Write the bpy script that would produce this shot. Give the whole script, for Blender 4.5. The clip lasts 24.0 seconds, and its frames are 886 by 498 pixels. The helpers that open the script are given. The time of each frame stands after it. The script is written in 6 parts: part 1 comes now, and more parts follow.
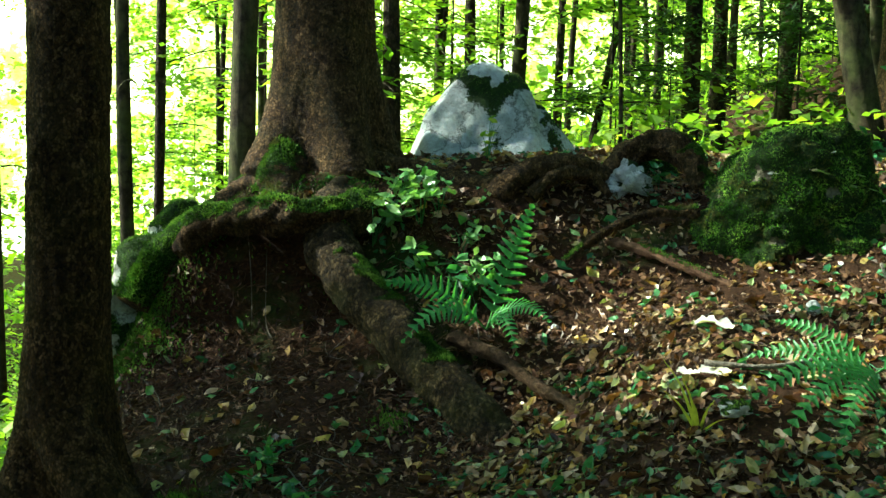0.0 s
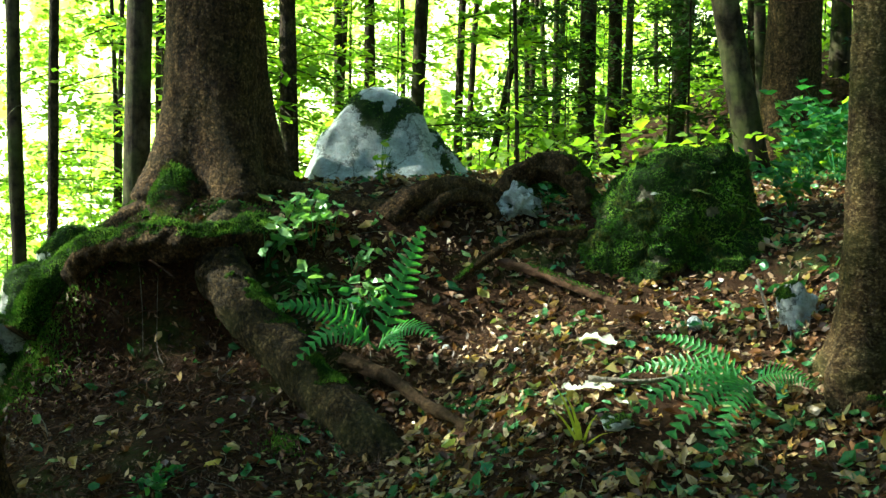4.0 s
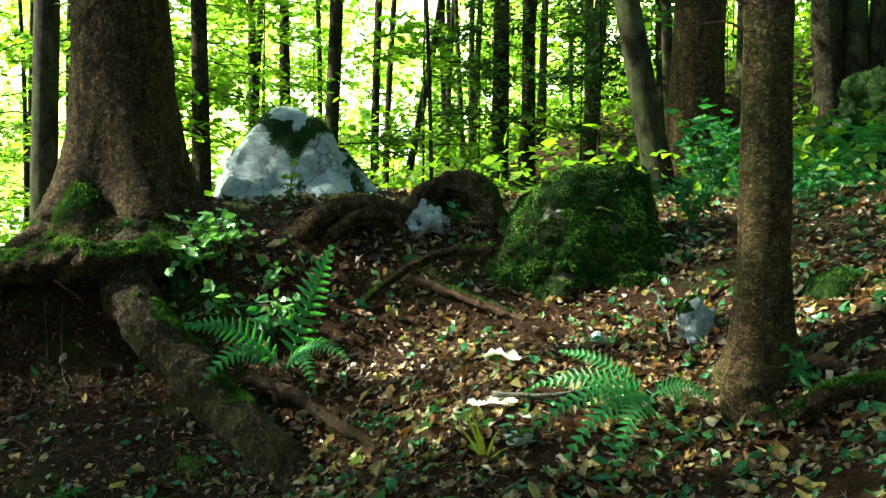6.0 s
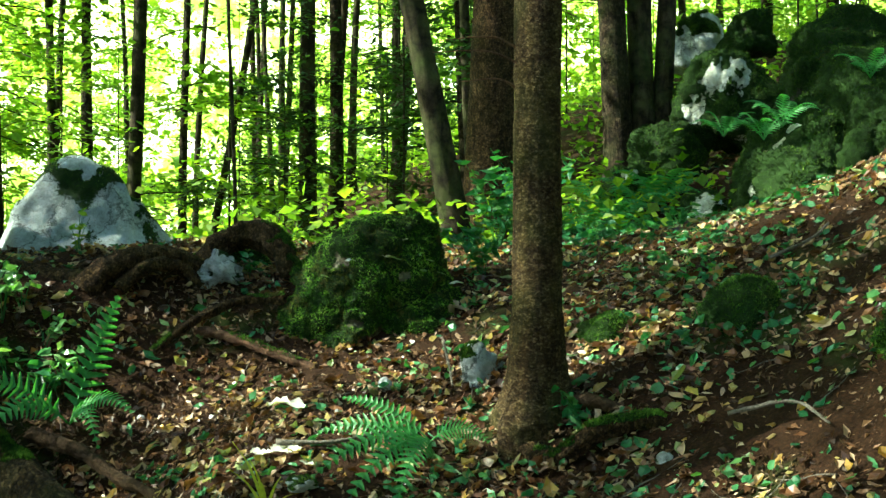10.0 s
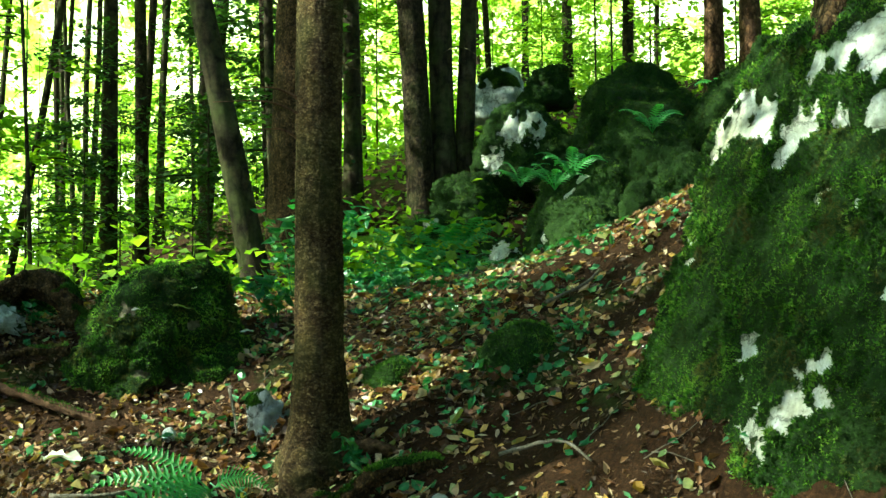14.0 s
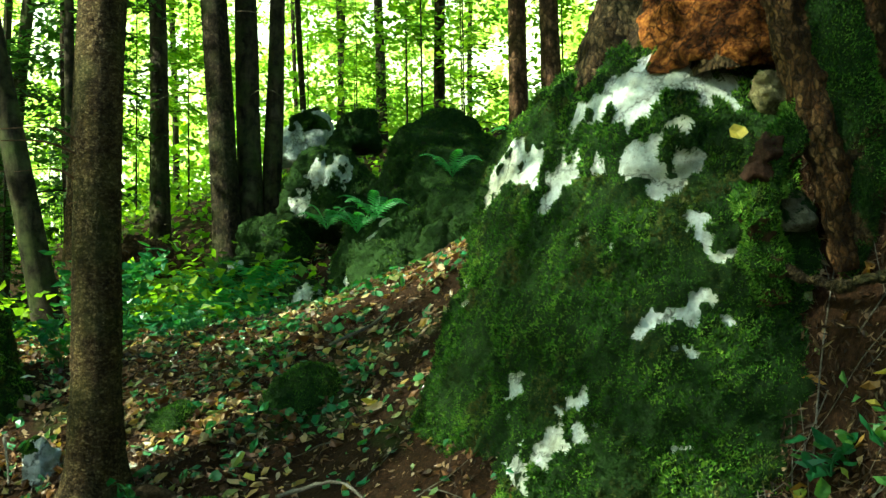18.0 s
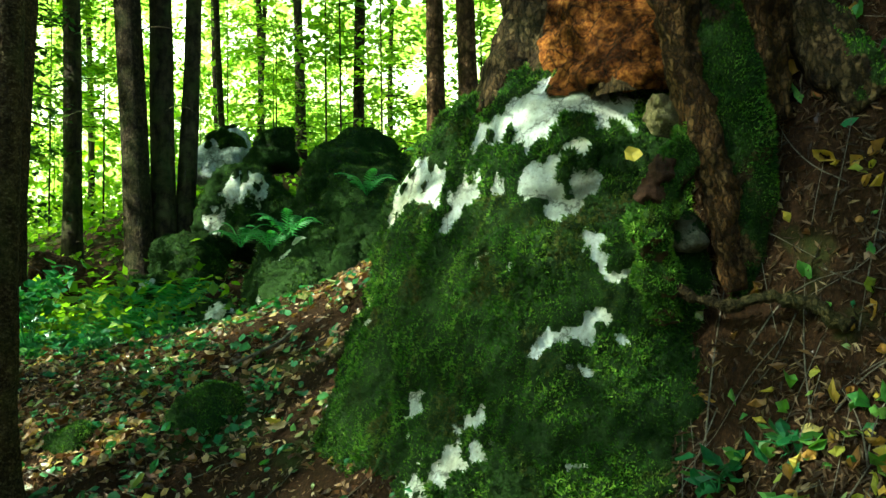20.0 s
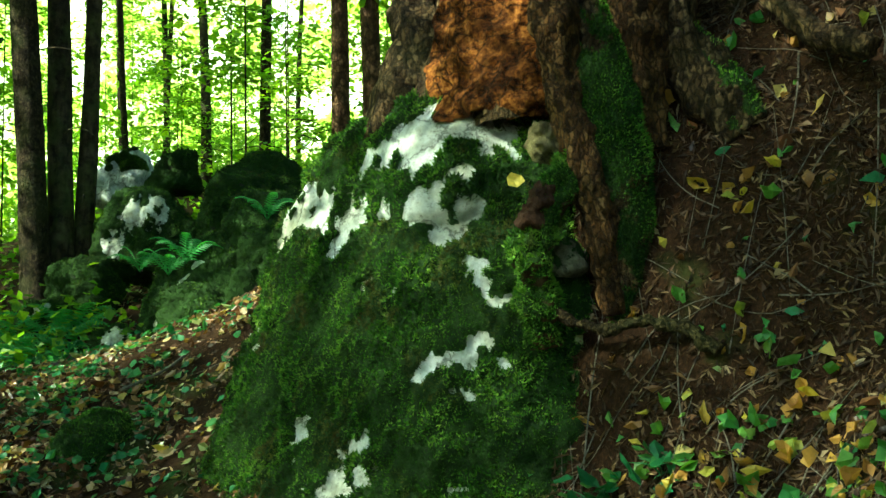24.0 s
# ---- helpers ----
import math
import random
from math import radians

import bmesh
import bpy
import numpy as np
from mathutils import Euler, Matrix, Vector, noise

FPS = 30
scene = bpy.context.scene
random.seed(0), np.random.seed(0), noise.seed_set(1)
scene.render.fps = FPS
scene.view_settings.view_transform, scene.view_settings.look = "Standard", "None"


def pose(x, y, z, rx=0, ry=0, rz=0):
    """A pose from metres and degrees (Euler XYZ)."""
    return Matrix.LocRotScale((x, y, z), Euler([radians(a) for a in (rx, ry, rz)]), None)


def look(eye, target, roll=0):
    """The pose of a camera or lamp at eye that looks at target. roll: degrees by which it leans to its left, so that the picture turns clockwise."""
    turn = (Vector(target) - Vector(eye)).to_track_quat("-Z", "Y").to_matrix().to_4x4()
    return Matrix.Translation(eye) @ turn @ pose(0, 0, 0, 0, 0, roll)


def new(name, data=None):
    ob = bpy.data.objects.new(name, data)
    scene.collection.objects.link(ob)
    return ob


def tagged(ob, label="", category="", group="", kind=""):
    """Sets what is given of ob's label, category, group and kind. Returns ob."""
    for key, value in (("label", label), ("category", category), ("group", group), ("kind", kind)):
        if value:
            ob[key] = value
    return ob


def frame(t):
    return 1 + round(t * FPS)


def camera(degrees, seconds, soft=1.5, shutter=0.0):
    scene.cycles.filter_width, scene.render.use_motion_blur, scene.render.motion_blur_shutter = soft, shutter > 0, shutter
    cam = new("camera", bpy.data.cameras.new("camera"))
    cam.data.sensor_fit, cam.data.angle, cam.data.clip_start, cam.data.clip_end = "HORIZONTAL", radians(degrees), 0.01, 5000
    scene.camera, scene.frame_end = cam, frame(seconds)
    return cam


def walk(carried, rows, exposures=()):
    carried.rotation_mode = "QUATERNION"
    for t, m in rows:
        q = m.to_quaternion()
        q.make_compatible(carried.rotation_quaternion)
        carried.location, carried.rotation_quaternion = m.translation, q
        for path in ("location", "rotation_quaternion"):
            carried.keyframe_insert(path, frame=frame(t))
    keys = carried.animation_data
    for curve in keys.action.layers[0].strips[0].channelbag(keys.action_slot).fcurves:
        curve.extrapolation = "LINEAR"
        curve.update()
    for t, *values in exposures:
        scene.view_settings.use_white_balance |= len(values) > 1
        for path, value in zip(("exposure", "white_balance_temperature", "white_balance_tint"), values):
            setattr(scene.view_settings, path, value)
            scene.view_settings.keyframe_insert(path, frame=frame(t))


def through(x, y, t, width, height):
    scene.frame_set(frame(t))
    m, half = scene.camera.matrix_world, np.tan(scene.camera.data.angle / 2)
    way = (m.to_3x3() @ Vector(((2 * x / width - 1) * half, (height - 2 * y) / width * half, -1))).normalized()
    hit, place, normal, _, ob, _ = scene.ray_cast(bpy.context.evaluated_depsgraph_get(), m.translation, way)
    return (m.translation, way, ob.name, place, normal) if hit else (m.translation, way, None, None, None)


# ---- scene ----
cam = camera(41.4, 24.0)
LEAN = 2.5  # degrees by which the slope's plumb line leans
PATH = [
    (0, (-0.028, -0.004, 0.999), (-0.037, 1.99, 0.846), 3.7),
    (0.5, (-0.018, -0.005, 0.998), (-0.015, 1.989, 0.85), 3.5),
    (1, (-0.009, -0.02, 0.995), (0.008, 1.975, 0.852), 3.5),
    (1.5, (-0.002, -0.028, 0.992), (0.032, 1.967, 0.856), 3.4),
    (3.5, (0.054, -0.056, 0.991), (0.17, 1.937, 0.882), 3.2),
    (4, (0.068, -0.073, 0.993), (0.21, 1.919, 0.892), 3.2),
    (4.5, (0.089, -0.083, 0.993), (0.259, 1.908, 0.9), 3.1),
    (5, (0.102, -0.097, 0.995), (0.305, 1.891, 0.911), 3.1),
    (5.5, (0.12, -0.112, 0.997), (0.357, 1.873, 0.923), 3.0),
    (6, (0.144, -0.131, 1.001), (0.415, 1.849, 0.937), 2.9),
    (6.5, (0.164, -0.144, 1.003), (0.472, 1.832, 0.95), 2.8),
    (7, (0.183, -0.16, 1.004), (0.528, 1.809, 0.963), 2.8),
    (7.5, (0.199, -0.175, 1.005), (0.582, 1.787, 0.976), 2.7),
    (8, (0.22, -0.196, 1.006), (0.638, 1.76, 0.989), 2.7),
    (8.5, (0.238, -0.216, 1.007), (0.692, 1.732, 1.003), 2.6),
    (9, (0.258, -0.233, 1.009), (0.749, 1.706, 1.017), 2.5),
    (9.5, (0.282, -0.252, 1.007), (0.808, 1.678, 1.028), 2.4),
    (10, (0.302, -0.27, 1.01), (0.863, 1.649, 1.043), 2.4),
    (10.5, (0.322, -0.289, 1.008), (0.918, 1.619, 1.055), 2.3),
    (12.5, (0.401, -0.365, 1.012), (1.134, 1.493, 1.104), 2.0),
    (13, (0.418, -0.386, 1.012), (1.187, 1.458, 1.116), 1.9),
    (13.5, (0.435, -0.403, 1.012), (1.238, 1.425, 1.127), 1.8),
    (14, (0.451, -0.42, 1.012), (1.289, 1.392, 1.138), 1.8),
    (14.5, (0.468, -0.439, 1.011), (1.339, 1.356, 1.147), 1.7),
    (15, (0.487, -0.458, 1.011), (1.39, 1.32, 1.157), 1.6),
    (15.5, (0.506, -0.477, 1.013), (1.44, 1.285, 1.168), 1.5),
    (16, (0.528, -0.495, 1.012), (1.494, 1.249, 1.178), 1.4),
    (16.5, (0.544, -0.514, 1.014), (1.543, 1.21, 1.189), 1.4),
    (17, (0.562, -0.532, 1.013), (1.593, 1.171, 1.199), 1.3),
    (17.5, (0.581, -0.553, 1.013), (1.642, 1.131, 1.208), 1.2),
    (18, (0.599, -0.573, 1.014), (1.69, 1.091, 1.219), 1.1),
    (18.5, (0.617, -0.59, 1.013), (1.737, 1.053, 1.228), 1.1),
    (20.5, (0.678, -0.653, 1.013), (1.892, 0.917, 1.261), 0.9),
    (21, (0.686, -0.668, 1.012), (1.919, 0.886, 1.268), 0.8),
    (21.5, (0.699, -0.678, 1.012), (1.947, 0.863, 1.274), 0.8),
    (22, (0.707, -0.69, 1.011), (1.969, 0.838, 1.279), 0.7),
    (22.5, (0.716, -0.699, 1.01), (1.99, 0.817, 1.283), 0.7),
    (23, (0.723, -0.707, 1.007), (2.009, 0.8, 1.286), 0.7),
    (23.5, (0.728, -0.717, 1.012), (2.023, 0.781, 1.292), 0.6),
    (24, (0.736, -0.722, 1.016), (2.039, 0.768, 1.298), 0.5),
]
walk(cam, [(t, pose(0, 0, 0, 0, LEAN, 0) @ look(eye, target, roll)) for t, eye, target, roll in PATH], [(0.0, 2.05, 6250, -11.0), (10.0, 2.02, 6300, -14.0), (14.0, 1.86, 6450, -24.0), (17.0, 1.74, 6500, -26.0), (24.0, 1.74, 6500, -29.0)])

# ---- light ----
SUN_TO = Vector((-0.85, 0.16, 0.64)).normalized()
world = bpy.data.worlds.new("forest_sky")
scene.world = world
world.use_nodes = True
wn = world.node_tree.nodes
sky = wn.new("ShaderNodeTexSky")
sky.sky_type, sky.sun_disc = "NISHITA", False
sky.sun_elevation = math.asin(SUN_TO.z)
sky.sun_rotation = math.atan2(SUN_TO.x, SUN_TO.y)
world.node_tree.links.new(sky.outputs[0], wn["Background"].inputs[0])
wn["Background"].inputs[1].default_value = 0.12
sun_data = bpy.data.lights.new("sun", "SUN")
sun_data.energy, sun_data.angle, sun_data.color = 5.0, radians(0.55), (1.0, 0.95, 0.84)
sun = new("sun", sun_data)
sun.matrix_world = look(SUN_TO * 40, (0, 0, 0))


# ---- small tools ----
def sheet(name, V, F, mat=None, parent=None, label="", smooth=True):
    """One mesh object from arrays of corners and of equal-sided faces."""
    me = bpy.data.meshes.new(name)
    V, F = np.asarray(V, np.float32), np.asarray(F, np.int32)
    n, k = F.shape
    me.vertices.add(len(V))
    me.vertices.foreach_set("co", V.ravel())
    me.loops.add(n * k)
    me.loops.foreach_set("vertex_index", F.ravel())
    me.polygons.add(n)
    me.polygons.foreach_set("loop_start", np.arange(0, n * k, k, dtype=np.int32))
    me.polygons.foreach_set("loop_total", np.full(n, k, np.int32))
    me.polygons.foreach_set("use_smooth", np.full(n, smooth, bool))
    me.update(calc_edges=True)
    if mat:
        me.materials.append(mat)
    ob = new(name, me)
    if parent:
        ob.parent = parent
    if label:
        ob["label"] = label
    return ob


def thing(name, label, category, group="", kind="", at=(0, 0, 0)):
    ob = new(name)
    ob.empty_display_size = 0.1
    ob.location = at
    return tagged(ob, label, category, group, kind)


def grid_faces(rows, cols, closed=True):
    """Faces of a tube (closed) or of a sheet of rows x cols corners."""
    r = np.arange(rows - 1)[:, None] * cols
    c = np.arange(cols if closed else cols - 1)[None, :]
    d = (c + 1) % cols
    return np.stack([r + c, r + d, r + cols + d, r + cols + c], -1).reshape(-1, 4)


def sigmoid(v):
    return 1 / (1 + np.exp(-np.clip(v, -40, 40)))


def waves(P, scale, seed, octaves=4):
    """Cheap smooth noise at many points: sums of turned sines, about -1 to 1."""
    rng = np.random.default_rng(seed)
    out, amp, f = np.zeros(len(P)), 1.0, scale
    for _ in range(octaves):
        for _ in range(4):
            d = rng.normal(size=3)
            d /= np.linalg.norm(d)
            e = rng.normal(size=3)
            e /= np.linalg.norm(e)
            out += amp * 0.35 * np.sin(f * P @ d + rng.uniform(0, 6.3) + 1.3 * np.sin(f * 0.7 * P @ e + rng.uniform(0, 6.3)))
        amp, f = amp * 0.5, f * 2.1
    return out


# ---- materials ----
def material(name, rough=0.9, spec=0.2):
    m = bpy.data.materials.new(name)
    m.use_nodes = True
    b = m.node_tree.nodes["Principled BSDF"]
    b.inputs["Roughness"].default_value = rough
    b.inputs["Specular IOR Level"].default_value = spec
    return m, m.node_tree.nodes, m.node_tree.links, b


def ramp(nodes, stops, mode="LINEAR"):
    r = nodes.new("ShaderNodeValToRGB")
    r.color_ramp.interpolation = mode
    while len(r.color_ramp.elements) < len(stops):
        r.color_ramp.elements.new(0.5)
    for e, (p, c) in zip(r.color_ramp.elements, stops):
        e.position, e.color = p, (*c, 1)
    return r


def texture(nodes, links, kind, scale, coord, detail=4.0, rough=0.6, **kw):
    t = nodes.new("ShaderNodeTex" + kind)
    t.inputs["Scale"].default_value = scale
    if kind == "Noise":
        t.inputs["Detail"].default_value, t.inputs["Roughness"].default_value = detail, rough
    for k, v in kw.items():
        if k == "feature":
            t.feature = v
    links.new(coord, t.inputs["Vector"])
    return t


def mixed(nodes, links, fac, a, b, kind="MIX"):
    m = nodes.new("ShaderNodeMix")
    m.data_type, m.blend_type = "RGBA", kind
    for socket, v in ((m.inputs[0], fac), (m.inputs[6], a), (m.inputs[7], b)):
        if isinstance(v, (int, float)):
            socket.default_value = v
        elif isinstance(v, tuple):
            socket.default_value = (*v, 1)
        else:
            links.new(v, socket)
    return m.outputs[2]


def bump(nodes, links, heights, shader):
    """A chain of bumps: (socket, strength, distance)."""
    last = None
    for h, s, d in heights:
        b = nodes.new("ShaderNodeBump")
        b.inputs["Strength"].default_value, b.inputs["Distance"].default_value = s, d
        links.new(h, b.inputs["Height"])
        if last:
            links.new(last, b.inputs["Normal"])
        last = b.outputs[0]
    links.new(last, shader.inputs["Normal"])


def stretched(nodes, links, coord, sx, sy, sz):
    m = nodes.new("ShaderNodeMapping")
    m.inputs["Scale"].default_value = (sx, sy, sz)
    links.new(coord, m.inputs["Vector"])
    return m.outputs[0]


def mossy(n, l, co, c):
    """Moss over a colour where the attribute 'moss' says so."""
    at = n.new("ShaderNodeAttribute")
    at.attribute_name = "moss"
    t = texture(n, l, "Noise", 26.0, co, 5, 0.7)
    add = n.new("ShaderNodeMath")
    add.operation = "MULTIPLY_ADD"
    add.inputs[1].default_value = 0.55
    l.new(t.outputs["Fac"], add.inputs[0])
    l.new(at.outputs["Fac"], add.inputs[2])
    msk = ramp(n, [(0.70, (0, 0, 0)), (0.80, (1, 1, 1))])
    l.new(add.outputs[0], msk.inputs[0])
    col = ramp(n, [(0.3, (0.008, 0.020, 0.004)), (0.75, (0.035, 0.070, 0.010))])
    l.new(t.outputs["Fac"], col.inputs[0])
    return mixed(n, l, msk.outputs[0], c, col.outputs[0])


def root_material(name, dark, mid, pale):
    m, n, l, b = material(name, 0.92, 0.15)
    co = n.new("ShaderNodeTexCoord").outputs["Object"]
    big = texture(n, l, "Noise", 7.0, co, 6, 0.65)
    fine = texture(n, l, "Noise", 48.0, co, 6, 0.72)
    pit = texture(n, l, "Noise", 160.0, co, 3, 0.7)
    r = ramp(n, [(0.28, dark), (0.5, mid), (0.74, pale)])
    l.new(fine.outputs["Fac"], r.inputs[0])
    s = ramp(n, [(0.35, (0.45, 0.42, 0.40)), (0.65, (1.15, 1.05, 1.0))])
    l.new(big.outputs["Fac"], s.inputs[0])
    c = mixed(n, l, 0.9, r.outputs[0], s.outputs[0], "MULTIPLY")
    l.new(mossy(n, l, co, c), b.inputs["Base Color"])
    bump(n, l, [(big.outputs["Fac"], 0.8, 0.05), (fine.outputs["Fac"], 0.9, 0.016), (pit.outputs["Fac"], 0.6, 0.004)], b)
    return m


def bark_material(name, dark, mid, pale, plate=34.0, flat=0.62, green=0.35, relief=0.008):
    m, n, l, b = material(name, 0.92, 0.15)
    co = n.new("ShaderNodeTexCoord").outputs["Object"]
    warp = texture(n, l, "Noise", 9.0, co, 3)
    warp2 = texture(n, l, "Noise", 45.0, co, 3)
    wob = mixed(n, l, 0.035, co, warp.outputs["Color"], "ADD")
    wob = mixed(n, l, 0.026, wob, warp2.outputs["Color"], "ADD")
    st = stretched(n, l, wob, 1, 1, flat)
    v = texture(n, l, "Voronoi", plate, st, feature="DISTANCE_TO_EDGE")
    cell = texture(n, l, "Voronoi", plate, st)
    grain = texture(n, l, "Noise", 150.0, st, 5, 0.7)
    big = texture(n, l, "Noise", 4.0, co, 4)
    crack = ramp(n, [(0.0, (0.12, 0.12, 0.12)), (0.20, (1, 1, 1))])
    l.new(v.outputs["Distance"], crack.inputs[0])
    tone = ramp(n, [(0.0, dark), (0.5, mid), (1.0, pale)])
    sep = n.new("ShaderNodeSeparateColor")
    l.new(cell.outputs["Color"], sep.inputs[0])
    l.new(sep.outputs[0], tone.inputs[0])
    c = mixed(n, l, grain.outputs["Fac"], tone.outputs[0], mixed(n, l, 0.35, tone.outputs[0], dark), "MIX")
    c = mixed(n, l, crack.outputs[0], dark, c)
    bl = texture(n, l, "Noise", 16.0, co, 7, 0.7)
    fur = texture(n, l, "Noise", 26.0, stretched(n, l, wob, 1, 1, 0.16), 5, 0.65)
    blr = ramp(n, [(0.34, (0.30, 0.28, 0.26)), (0.52, (0.95, 0.95, 0.95)), (0.70, (1.45, 1.35, 1.2))])
    l.new(bl.outputs["Fac"], blr.inputs[0])
    fr = ramp(n, [(0.36, (0.35, 0.33, 0.32)), (0.56, (1.1, 1.1, 1.08))])
    l.new(fur.outputs["Fac"], fr.inputs[0])
    c = mixed(n, l, 0.85, c, blr.outputs[0], "MULTIPLY")
    c = mixed(n, l, 0.75, c, fr.outputs[0], "MULTIPLY")
    gr = ramp(n, [(0.45, (0, 0, 0)), (0.75, (green, green, green))])
    l.new(big.outputs["Fac"], gr.inputs[0])
    c = mixed(n, l, gr.outputs[0], c, (0.075, 0.10, 0.025))
    c = mossy(n, l, co, c)
    l.new(c, b.inputs["Base Color"])
    bump(n, l, [(fur.outputs["Fac"], 0.8, relief * 3), (bl.outputs["Fac"], 0.8, relief * 3), (crack.outputs[0], 0.9, relief), (cell.outputs["Color"], 0.6, relief * 0.8), (grain.outputs["Fac"], 0.5, 0.004)], b)
    return m


def stone_material(name, light, dark, moss_c=((0.007, 0.018, 0.003), (0.028, 0.065, 0.008)), stain=0.5, relief=1.0):
    """Limestone under a coat of moss; the attribute 'moss' says where it grows."""
    m, n, l, b = material(name, 0.9, 0.2)
    co = n.new("ShaderNodeTexCoord").outputs["Object"]
    at = n.new("ShaderNodeAttribute")
    at.attribute_name = "moss"
    n1 = texture(n, l, "Noise", 3.5, co, 6)
    n2 = texture(n, l, "Noise", 22.0, co, 6, 0.7)
    n3 = texture(n, l, "Noise", 130.0, co, 4, 0.7)
    vo = texture(n, l, "Voronoi", 12.0, mixed(n, l, 0.15, co, n2.outputs["Color"], "ADD"), feature="DISTANCE_TO_EDGE")
    st = ramp(n, [(0.30, dark), (0.62, light)])
    l.new(n1.outputs["Fac"], st.inputs[0])
    sp = ramp(n, [(0.38, (0.25, 0.25, 0.22)), (0.62, (1, 1, 1))])
    l.new(n2.outputs["Fac"], sp.inputs[0])
    rock = mixed(n, l, stain, st.outputs[0], sp.outputs[0], "MULTIPLY")
    lc = texture(n, l, "Noise", 7.0, co, 7, 0.75)
    lr = ramp(n, [(0.55, (0, 0, 0)), (0.60, (0.75, 0.75, 0.75))])
    l.new(lc.outputs["Fac"], lr.inputs[0])
    rock = mixed(n, l, lr.outputs[0], rock, tuple(min(0.8, v * 1.35) for v in light))
    cv = texture(n, l, "Voronoi", 3.2, mixed(n, l, 0.25, co, lc.outputs["Color"], "ADD"), feature="DISTANCE_TO_EDGE")
    cr = ramp(n, [(0.0, (0.12, 0.12, 0.10)), (0.028, (1, 1, 1))])
    l.new(cv.outputs["Distance"], cr.inputs[0])
    rock = mixed(n, l, 0.85, rock, cr.outputs[0], "MULTIPLY")
    cr2 = texture(n, l, "Noise", 58.0, co, 8, 0.8)
    crr = ramp(n, [(0.36, (0.42, 0.38, 0.28)), (0.45, (1.0, 1.0, 0.98)), (0.60, (1.12, 1.12, 1.12))])
    l.new(cr2.outputs["Fac"], crr.inputs[0])
    rock = mixed(n, l, 0.8, rock, crr.outputs[0], "MULTIPLY")
    mo = ramp(n, [(0.3, moss_c[0]), (0.75, moss_c[1])])
    l.new(n2.outputs["Fac"], mo.inputs[0])
    add = n.new("ShaderNodeMath")
    add.operation = "MULTIPLY_ADD"
    add.inputs[1].default_value = 0.55
    l.new(n2.outputs["Fac"], add.inputs[0])
    l.new(at.outputs["Fac"], add.inputs[2])
    add2 = n.new("ShaderNodeMath")
    add2.operation = "MULTIPLY_ADD"
    add2.inputs[1].default_value = 0.6
    l.new(cr2.outputs["Fac"], add2.inputs[0])
    l.new(add.outputs[0], add2.inputs[2])
    msk = ramp(n, [(0.77, (0, 0, 0)), (0.80, (1, 1, 1))])
    half = n.new("ShaderNodeMath")
    half.operation = "MULTIPLY"
    half.inputs[1].default_value = 0.82
    l.new(add2.outputs[0], half.inputs[0])
    l.new(half.outputs[0], msk.inputs[0])
    l.new(mixed(n, l, msk.outputs[0], rock, mo.outputs[0]), b.inputs["Base Color"])
    bump(n, l, [(cr.outputs[0], 0.7, 0.02), (n1.outputs["Fac"], 0.7 * relief, 0.08 * relief), (vo.outputs["Distance"], 0.4, 0.03 * relief), (n2.outputs["Fac"], relief, 0.04 * relief), (cr2.outputs["Fac"], 0.9, 0.016), (n3.outputs["Fac"], 0.8, 0.008)], b)
    return m


def leaf_material(name, stops, through=0.5, rough=0.5, islands=True):
    """Leaves: colour by leaf, light comes through them."""
    m, n, l, b = material(name, rough, 0.35)
    geo = n.new("ShaderNodeNewGeometry")
    r = ramp(n, stops)
    if islands:
        l.new(geo.outputs["Random Per Island"], r.inputs[0])
    co = n.new("ShaderNodeTexCoord").outputs["Object"]
    t = texture(n, l, "Noise", 40.0, co, 3)
    tt = ramp(n, [(0.3, (0.6, 0.6, 0.55)), (0.7, (1.1, 1.1, 1.0))])
    l.new(t.outputs["Fac"], tt.inputs[0])
    c = mixed(n, l, 0.8, r.outputs[0], tt.outputs[0], "MULTIPLY")
    l.new(c, b.inputs["Base Color"])
    if through:
        tr = n.new("ShaderNodeBsdfTranslucent")
        l.new(mixed(n, l, 1.0, c, (1.5, 1.6, 0.6), "MULTIPLY"), tr.inputs[0])
        mx = n.new("ShaderNodeMixShader")
        mx.inputs[0].default_value = through
        l.new(b.outputs[0], mx.inputs[1])
        l.new(tr.outputs[0], mx.inputs[2])
        l.new(mx.outputs[0], n["Material Output"].inputs[0])
    return m


